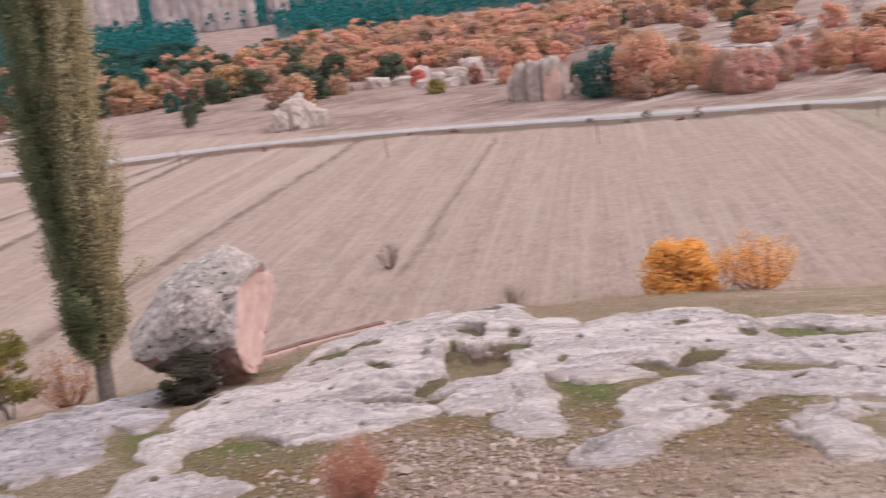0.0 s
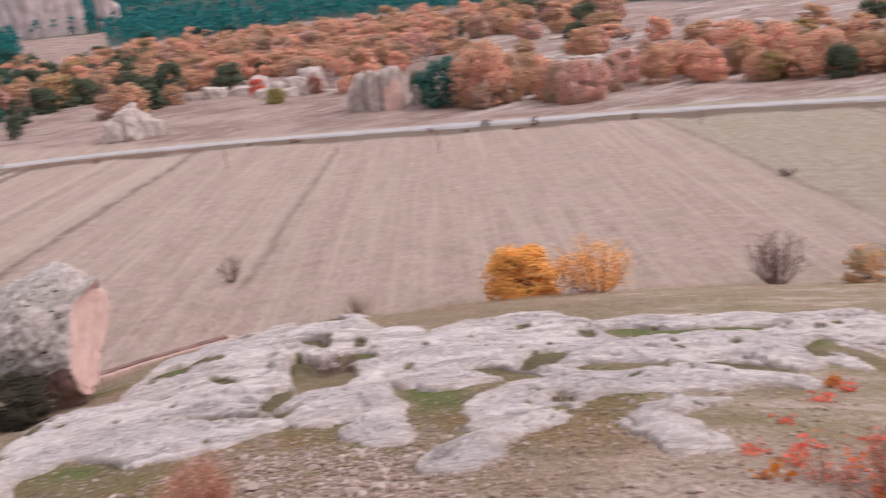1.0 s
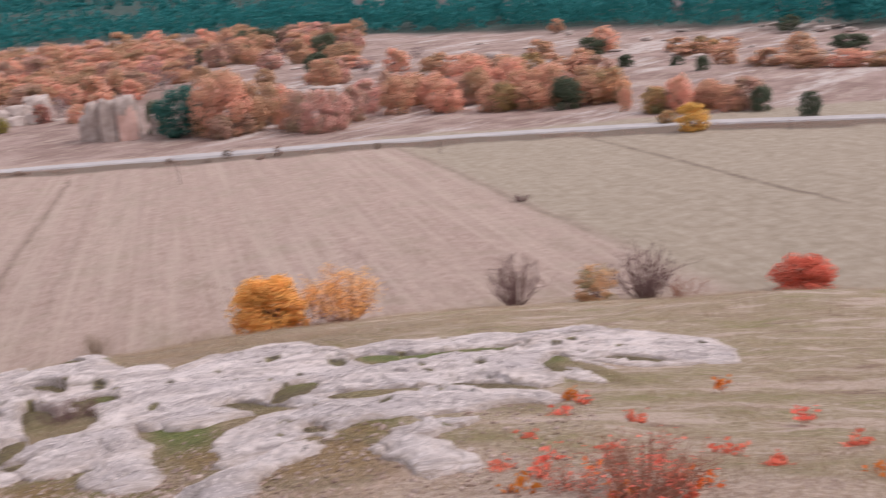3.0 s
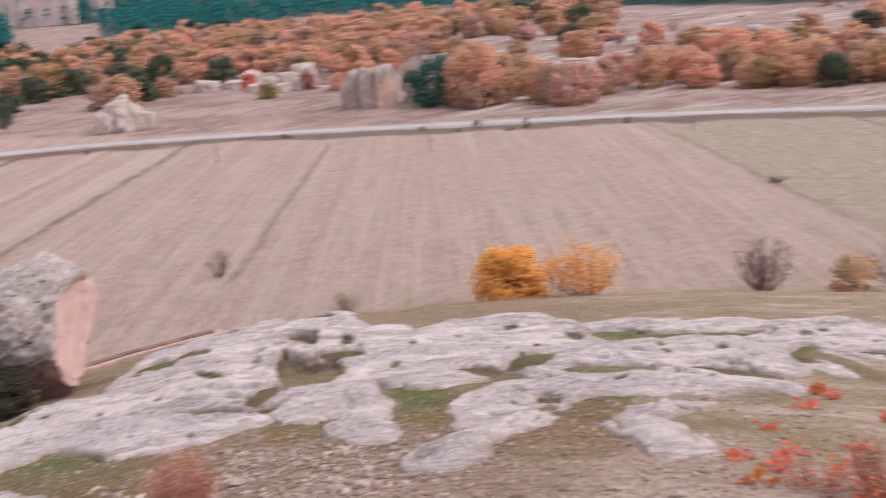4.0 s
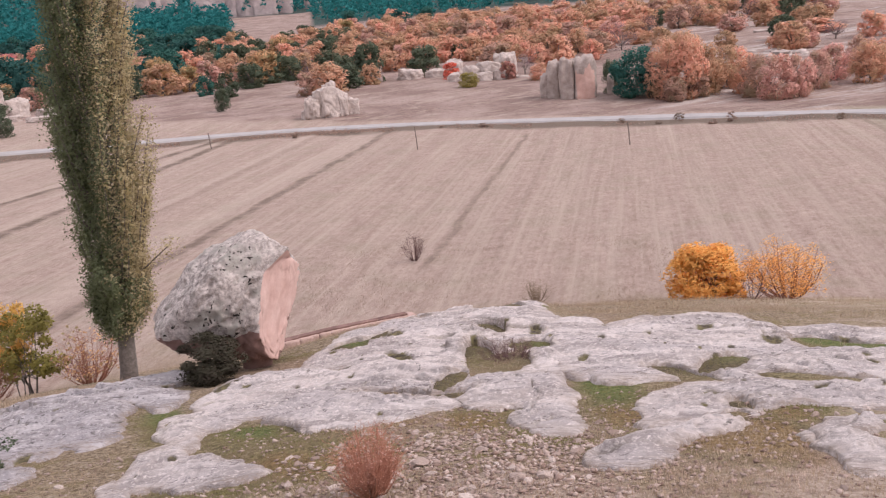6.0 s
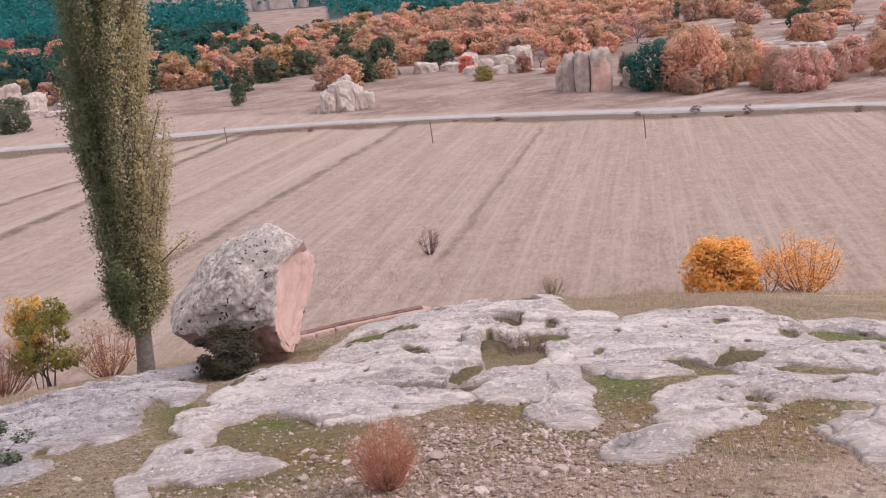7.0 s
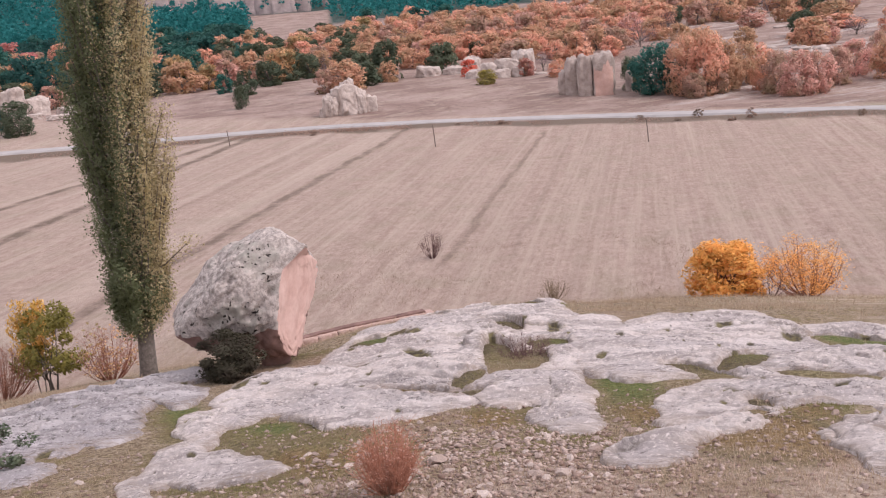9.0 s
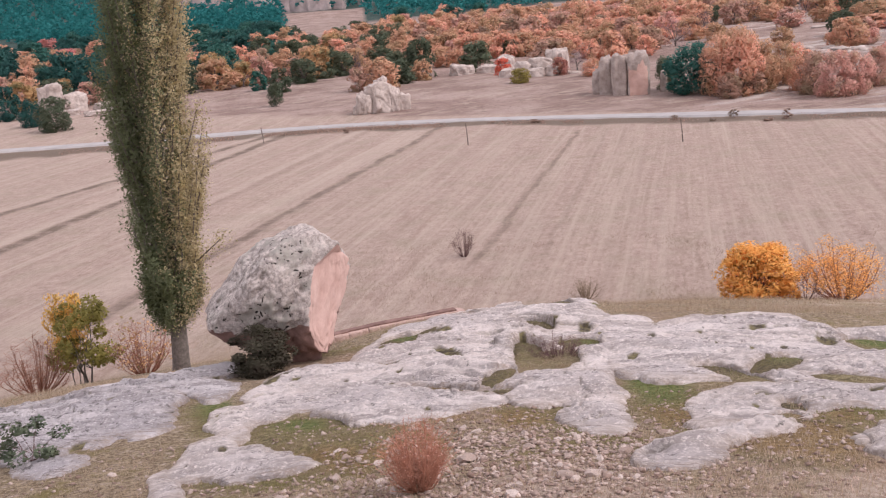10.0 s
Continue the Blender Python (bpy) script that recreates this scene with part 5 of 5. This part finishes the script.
# ---- bushes at the foot of the hill ----
def twigs(rng, count, spread, thick=0.010):
    """Bare branches from one root, forking into ever thinner twigs; about 1 high."""
    pieces = []
    for k in range(count):
        a, q = rng.uniform(0, 2 * math.pi), spread * math.sqrt(rng.random())
        foot = Vector((0.04 * math.cos(a), 0.04 * math.sin(a), -0.02))
        tip = Vector((q * math.cos(a), q * math.sin(a), rng.uniform(0.62, 1.0) * (1 - 0.40 * (q / spread) ** 2)))
        bow = Vector((0.10 * q * math.cos(a), 0.10 * q * math.sin(a), -0.04))
        path = [foot, foot.lerp(tip, 0.35) + bow, foot.lerp(tip, 0.7) + bow, tip]
        pieces.append(tube(path, [thick, thick * 0.7, thick * 0.45, thick * 0.2], 4))
        for j in range(6):
            t = rng.uniform(0.25, 0.95)
            p = path[1].lerp(path[2], (t - 0.35) / 0.35) if t < 0.7 else path[2].lerp(tip, (t - 0.7) / 0.3)
            e = p + Vector((rng.normal() * 0.13, rng.normal() * 0.13, rng.uniform(0.03, 0.22)))
            pieces.append(tube([p, e], [thick * 0.35, thick * 0.14], 3))
            for i in range(3):
                u = p.lerp(e, rng.uniform(0.3, 1.0))
                pieces.append(tube([u, u + Vector((rng.normal() * 0.06, rng.normal() * 0.06, rng.uniform(0.0, 0.12)))], [thick * 0.16, thick * 0.08], 3))
    return joined(pieces)


def bare_bush(m, label, seed, count=60, spread=0.45, mat=None, leaves=None, n_leaves=0, leaf=0.02, group="", name="bare_bush"):
    rng = np.random.default_rng(seed)
    ob = thing(name, m, label, "bush", group)
    v, f = twigs(rng, max(8, count // 3), spread)
    part("wood", mesh("wood", v, f, mat or TWIG), ob)
    if n_leaves:
        pick = rng.integers(0, len(v), n_leaves)
        pts = np.array(v)[pick] + rng.normal(size=(n_leaves, 3)) * 0.03
        pts = pts[pts[:, 2] > 0.15]
        w, g = leaf_cloud(pts, rng.uniform(0.6, 1.2, len(pts)) * leaf, rng)
        part("foliage", mesh("foliage", w, g, leaves), ob)
    return ob


def at_size(az, r, w, h, turn=0.0, sink=0.05, up=0.0):
    return pose(0, 0, up) @ on_land(az, r, turn, (w, w, h), sink)


tree("golden_bush", at_size(15.55, 38.6, 3.5, 2.35, sink=0.15), L_GOLD, "dense round golden-orange autumn bush at the field edge", "bush", 61, 17000, 130, 0.0115, 5, 0.0, TWIG, core=1.0)
bare_bush(at_size(19.9, 38.8, 3.2, 2.7), "airy golden bush with visible stems at the field edge", 62, 66, 0.48, TWIG_RED, L_AMBER, 7500, 0.0105, name="golden_bush")
bare_bush(at_size(18.0, 38.8, 1.6, 1.7), "thin bare bush between two golden bushes", 63, 26, 0.45, TWIG)
bare_bush(at_size(-0.7, 49.3, 1.5, 1.6), "small bare dark bush standing in the field", 64, 70, 0.45)
bare_bush(at_size(6.1, 40.5, 1.4, 1.1), "low brown bush behind the rocks", 65, 90, 0.5, plain("brown_twigs", (0.20, 0.14, 0.10), (0.32, 0.25, 0.17), 6.0))
bare_bush(at_size(29.7, 40.2, 2.7, 2.7), "upright bare grey tree at the field edge", 66, 90, 0.42, name="bare_tree")
bare_bush(at_size(36.9, 40.2, 3.2, 2.5), "dark bare spreading tree at the field edge", 67, 110, 0.5, name="bare_tree")
tree("autumn_bush", at_size(34.3, 40.0, 2.1, 1.6), L_YELLOW_DULL, "yellow-brown autumn bush beside a bare tree", "bush", 68, 4200, 40, 0.020, 3, 0.0, TWIG)
bare_bush(at_size(39.1, 40.6, 1.8, 1.1), "thin reddish bare bush at the field edge", 69, 60, 0.5, TWIG_RED)
tree("red_bush", at_size(45.5, 41.5, 2.8, 1.6, sink=0.1), L_RED, "low scarlet autumn bush at the field edge", "bush", 70, 9000, 95, 0.014, 4, 0.0, TWIG, core=1.0)
bare_bush(at_size(30.4, 63.1, 1.4, 0.6), "dark low clump on the field boundary", 71, 90, 0.5)
tree("yellow_tree", on_land(39.8, 91, 20, (3.2, 3.2, 2.6), 0.05), L_YELLOW, "small yellow tree beside the road", "tree", 72, 4200, 44, 0.020, low=0.0, core=0.8)
tree("young_tree", at_size(-22.2, 33.5, 2.7, 2.8, up=0.2), L_OLIVE, "young tree with olive-green and golden leaves", "tree", 73, 4200, 26, 0.019, 3, 0.16, BARK)
tree("golden_sapling", at_size(-22.75, 34.5, 1.7, 3.3), L_YELLOW, "slender golden autumn sapling", "tree", 74, 3200, 22, 0.019, 2, 0.4, BARK)
bare_bush(at_size(-19.2, 33.5, 2.3, 2.2), "russet bush with sparse yellow leaves beside the poplar", 75, 90, 0.46, TWIG_RED, L_YELLOW_DULL, 420, 0.024)
bare_bush(at_size(-24.8, 33.0, 2.6, 2.0), "pinkish bare bush below the rocks", 76, 110, 0.5, TWIG_RED)
tree("shadowed_shrub", at_size(-12.9, 16.2, 1.25, 0.8), L_DARK, "dark olive-brown shrub growing under the boulder", "bush", 77, 9000, 40, 0.017, 4, 0.0, TWIG, core=0.8)
tree("low_shrub", at_size(-25.6, 11.4, 0.9, 0.6), L_GREEN, "low grey-green shrub beside the rock", "bush", 78, 900, 12, 0.03, 4, 0.0, TWIG)
bare_bush(at_size(-4.5, 6.6, 0.66, 0.57), "russet dry weed with upright stems among stones", 79, 270, 0.36, TWIG_DRY, L_RUST, 900, 0.010, name="dry_weed")
bare_bush(at_size(4.2, 13.7, 0.85, 0.5), "small bare thorny bush in a rock hollow", 80, 120, 0.5, TWIG)
bare_bush(at_size(36.4, 6.0, 0.95, 0.46), "rosehip bush with red stems and leaves", 81, 150, 0.5, TWIG_RED, L_RED, 260, 0.020, name="rosehip_bush")
bare_bush(at_size(32.3, 6.2, 0.5, 0.36), "small rosehip bush with red stems", 82, 60, 0.5, TWIG_RED, L_RED, 160, 0.028, name="rosehip_bush")
for k, (az, r) in enumerate(((32.5, 10.8), (33.4, 10.4), (36.2, 9.1), (41.1, 11.6), (41.5, 7.4), (48.1, 8.2), (49.1, 6.8), (28.2, 6.8), (29.8, 7.8), (29.0, 6.2), (38.5, 6.1), (31.0, 7.0), (33.6, 6.6), (34.6, 7.4), (31.8, 9.4), (35.2, 6.0), (37.4, 6.9), (30.6, 6.5), (40.0, 6.4), (44.0, 7.0), (45.5, 9.5))):
    bare_bush(at_size(az, r, 0.26, 0.2), "sprig of scarlet and orange sumac leaves in the grass", 90 + k, 9, 0.5, TWIG_RED, L_RED if k % 3 else L_SCARLET, 46, 0.14, "sumac sprigs", "sumac_sprig")


# ---- low dry-stone wall behind the rocks ----
def wall():
    rng = np.random.default_rng(17)
    ob = thing("stone_wall", Matrix.Identity(4), "low dry-stone wall with a dark coping below the outcrop", "wall")
    shapes = [mesh("wall_stone", *rocky(1, 1, 1, 30 + k, BALL3, 8.0, 0.06, sink=0.0), WALL_STONE, True) for k in range(3)]
    a, b = Vector(spot(-9.6, 26.2)), Vector(spot(-1.2, 27.5))
    run = (b - a).length
    d = (b - a) / run
    s, k = 0.0, 0
    top = []
    while s < run:
        w = rng.uniform(0.28, 0.5)
        p = a + d * (s + w / 2)
        z = float(land(p.x, p.y))
        for course in range(2):
            q = part("stone", shapes[k % 3], ob)
            q.matrix_basis = pose(p.x + rng.uniform(-0.05, 0.05), p.y, z - 0.1 + 0.17 * course, 0, 0, math.degrees(math.atan2(d.y, d.x)) + rng.uniform(-6, 6)) @ Matrix.Diagonal((w * 1.2, 0.36, 0.21, 1))
            k += 1
        top.append(Vector((p.x, p.y, z + 0.30)))
        s += w
    verts, faces = [], []
    for i, p in enumerate(top):
        for off, up in ((-0.11, -0.03), (-0.11, 0.015), (0.11, 0.015), (0.11, -0.03)):
            verts.append((p.x - d.y * off, p.y + d.x * off, p.z + up + rng.uniform(-0.012, 0.012)))
    for i in range(len(top) - 1):
        faces += [(4 * i + j, 4 * i + (j + 1) % 4, 4 * i + 4 + (j + 1) % 4, 4 * i + 4 + j) for j in range(4)]
    faces += [(0, 1, 2, 3), tuple(len(verts) - 4 + j for j in (3, 2, 1, 0))]
    part("coping", mesh("coping", verts, faces, RUST_SHADE), ob, "dark brown coping")


wall()

# ---- shrubs on the road bank ----
for k, (az, r, w, h) in enumerate(((14.4, 100.6, 1.5, 1.2), (17.1, 98.3, 1.4, 1.3), (11.3, 101.6, 1.3, 0.6), (13.3, 99.0, 1.1, 0.5), (16.1, 97.2, 1.6, 0.6), (3.7, 105.4, 2.0, 0.7), (1.4, 106.4, 1.6, 0.6), (22.6, 96.0, 1.2, 1.0), (-6.6, 110.4, 1.7, 0.6))):
    tree("verge_shrub", on_land(az, r - 2.6, 40 * k, (w * 0.8, w * 0.8, h * 0.7), 0.05), WEED, "low reddish-brown shrub on the bank below the road", "bush", 300 + k, 700, 14, 0.04, 3, 0.0, TWIG, group="shrubs on the road bank")


# ---- posts along the field ----
for az, r, h, lean in ((0.0, 89.6, 2.0, -3), (11.7, 83.6, 1.9, -4), (-11.2, 105, 1.6, -4), (26.0, 86.8, 1.3, 3), (44.8, 89.3, 0.9, 4)):
    v, f = tube([(0, 0, -0.3), (0.02, 0, h * 0.5), (0, 0, h)], [0.05, 0.045, 0.04], 8)
    x, y = spot(az, r)
    tagged(part("field_post", mesh("field_post", v, f, WOODP), at=pose(x, y, float(land(x, y)), 0, lean, 0)), "leaning weathered wooden post in the field", "post", "posts along the field")


# ---- loose stones and grass on the hillside ----
def clear_of_rock(x, y):
    return rock_over(x, y) < 0.02


def scatter(rng, count, r0, r1, a0, a1):
    az, r = rng.uniform(a0, a1, count), r0 + (r1 - r0) * rng.random(count) ** 1.15
    x, y = r * np.sin(np.radians(az)), r * np.cos(np.radians(az))
    return x, y


def blades(name, x, y, rng, mat, label, height, per=7, spread=0.07, wide=0.006):
    n = len(x)
    x, y = np.repeat(x, per) + rng.normal(size=n * per) * spread, np.repeat(y, per) + rng.normal(size=n * per) * spread
    z = ground_z(x, y) - 0.01
    h = height * rng.uniform(0.4, 1.2, n * per)
    a = rng.uniform(0, 2 * math.pi, n * per)
    tilt = rng.uniform(0.1, 0.9, n * per)
    p = np.stack([x, y, z], 1)
    side = np.stack([np.cos(a), np.sin(a), 0 * a], 1) * wide * rng.uniform(0.6, 1.5, n * per)[:, None]
    tip = p + np.stack([-np.sin(a) * tilt * h, np.cos(a) * tilt * h, h], 1)
    verts = np.stack([p - side, p + side, tip], 1).reshape(-1, 3)
    return tagged(part(name, mesh(name, verts, np.arange(3 * n * per).reshape(-1, 3), mat)), label, "grass", kind="stuff")


rng = np.random.default_rng(33)
x, y = scatter(rng, 15000, 5.0, 24, -28, 54)
ok = clear_of_rock(x, y)
green_here = inside(x, y, LUSH, 0.18) > 0
patchy = fbm(x * 0.8, y * 0.8, 3, 51) > -0.35
blades("dry_grass", x[ok & ~green_here & patchy], y[ok & ~green_here & patchy], rng, STRAW, "short dry straw-coloured grass over the hillside", 0.05, 9, 0.10, 0.004)
x, y = scatter(rng, 26000, 6.5, 24, -28, 40)
ok = clear_of_rock(x, y) & (inside(x, y, LUSH, 0.18) > 0)
blades("green_grass", x[ok], y[ok], rng, TURF, "short green turf in pockets between the rocks", 0.035, 9, 0.06, 0.004)


def chip(rng):
    """A broken, angular stone about 1 across."""
    bm = bmesh.new()
    for k in range(16):
        d = Vector(rng.normal(size=3)).normalized()
        bm.verts.new((d.x * 0.55, d.y * 0.45, d.z * 0.36 + 0.2))
    made = bmesh.ops.convex_hull(bm, input=bm.verts)
    bmesh.ops.delete(bm, geom=[v for v in made["geom_interior"] if isinstance(v, bmesh.types.BMVert)], context="VERTS")
    me = bpy.data.meshes.new("loose_stone")
    bm.to_mesh(me)
    bm.free()
    me.materials.append(PEBBLE)
    return me


def stones():
    rng = np.random.default_rng(44)
    shapes = [chip(rng) for k in range(7)]
    x, y = scatter(rng, 1900, 5.4, 10.5, -26, 30)
    heap = np.exp(-((np.degrees(np.arctan2(x, y)) - 2) / 9.0) ** 2 - ((np.hypot(x, y) - 7.3) / 1.4) ** 2)
    ok = clear_of_rock(x, y) & (rng.random(len(x)) < 0.10 + heap)
    x, y = x[ok], y[ok]
    z = ground_z(x, y)
    for k in range(len(x)):
        s = 0.025 + 0.095 * rng.random() ** 2.2
        s *= (1.5 if rng.random() < 0.08 else 1)
        m = pose(x[k], y[k], z[k] - 0.1 * s, rng.uniform(-15, 15), rng.uniform(-15, 15), rng.uniform(0, 360)) @ Matrix.Diagonal((s, s * rng.uniform(0.6, 1), s * rng.uniform(0.6, 1), 1))
        tagged(part("loose_stone", shapes[k % 7], at=m), "pale angular loose stone on the dry soil", "stone", "loose stones on the hillside")
    # gravel between them
    x, y = scatter(rng, 60000, 5.2, 11.0, -27, 34)
    heap = np.exp(-((np.degrees(np.arctan2(x, y)) - 2) / 10.0) ** 2 - ((np.hypot(x, y) - 7.2) / 1.7) ** 2)
    ok = clear_of_rock(x, y) & (rng.random(len(x)) < 0.07 + 0.55 * heap)
    x, y = x[ok], y[ok]
    n = len(x)
    base = np.array([(1, 0, 0), (0, 1, 0), (-1, 0, 0), (0, -1, 0), (0, 0, 1), (0.2, 0.2, -1)], float)
    faces = np.array([(0, 1, 4), (1, 2, 4), (2, 3, 4), (3, 0, 4), (1, 0, 5), (2, 1, 5), (3, 2, 5), (0, 3, 5)])
    s = 0.006 + 0.024 * rng.random(n) ** 2
    v = (base[None] + 0.35 * rng.normal(size=(n, 6, 3))) * np.stack([s, s * rng.uniform(0.6, 1, n), s * 0.65], 1)[:, None]
    v = v + np.stack([x, y, ground_z(x, y) + 0.25 * s], 1)[:, None]
    f = (faces[None] + (np.arange(n) * 6)[:, None, None]).reshape(-1, 3)
    tagged(part("gravel", mesh("gravel", v.reshape(-1, 3), f, GRAVEL)), "fine pale gravel and stone chips on the slope", "gravel", kind="stuff")


stones()

# tall dry weeds behind the outcrop, and brown growth along the road
rng = np.random.default_rng(91)
az, r = rng.uniform(-28, 54, 9000), rng.uniform(19.5, 41, 9000)
x, y = r * np.sin(np.radians(az)), r * np.cos(np.radians(az))
ok = clear_of_rock(x, y) & (fbm(x * 0.35, y * 0.35, 3, 61) > -0.2)
blades("tall_dry_grass", x[ok], y[ok], rng, STRAW, "tall brown dry grass below the outcrop", 0.12, 7, 0.22, 0.006)
az, r = rng.uniform(-14, 22, 2600), 38 + 14 * rng.random(2600) ** 1.5
x, y = r * np.sin(np.radians(az)), r * np.cos(np.radians(az))
ok = fbm(x * 0.25, y * 0.25, 3, 63) > -0.15
blades("field_weeds", x[ok], y[ok], rng, WEED, "sparse brown weeds along the near field edge", 0.14, 6, 0.3, 0.007)
pts, sizes = [], []
for p in ROAD_LINE:
    if 70 < p.length < 140:
        for k in range(110):
            q = p * rng.uniform(0.952, 0.974) + Vector((rng.uniform(-2.5, 2.5), rng.uniform(-1, 1), 0))
            if fbm(np.array(q.x * 0.22), np.array(q.y * 0.1), 3, 71) > -0.25:
                pts.append((q.x, q.y, float(land(q.x, q.y)) + abs(rng.normal()) * 0.10))
                sizes.append(rng.uniform(0.03, 0.075))
v, f = leaf_cloud(np.array(pts), sizes, rng)
tagged(part("verge_weeds", mesh("verge_weeds", v, f, WEED)), "low brown weeds in the ditch beside the road", "weeds", kind="stuff")
az, r = rng.uniform(-28, 54, 7000), rng.uniform(4.9, 7.2, 7000)
x, y = r * np.sin(np.radians(az)), r * np.cos(np.radians(az))
ok = clear_of_rock(x, y) & (fbm(x * 1.1, y * 1.1, 3, 95) > 0.25 * (r - 5.6))
blades("bleached_grass", x[ok], y[ok], rng, PALE_STRAW, "fine bleached dry grass near the hilltop", 0.035, 9, 0.09, 0.002)
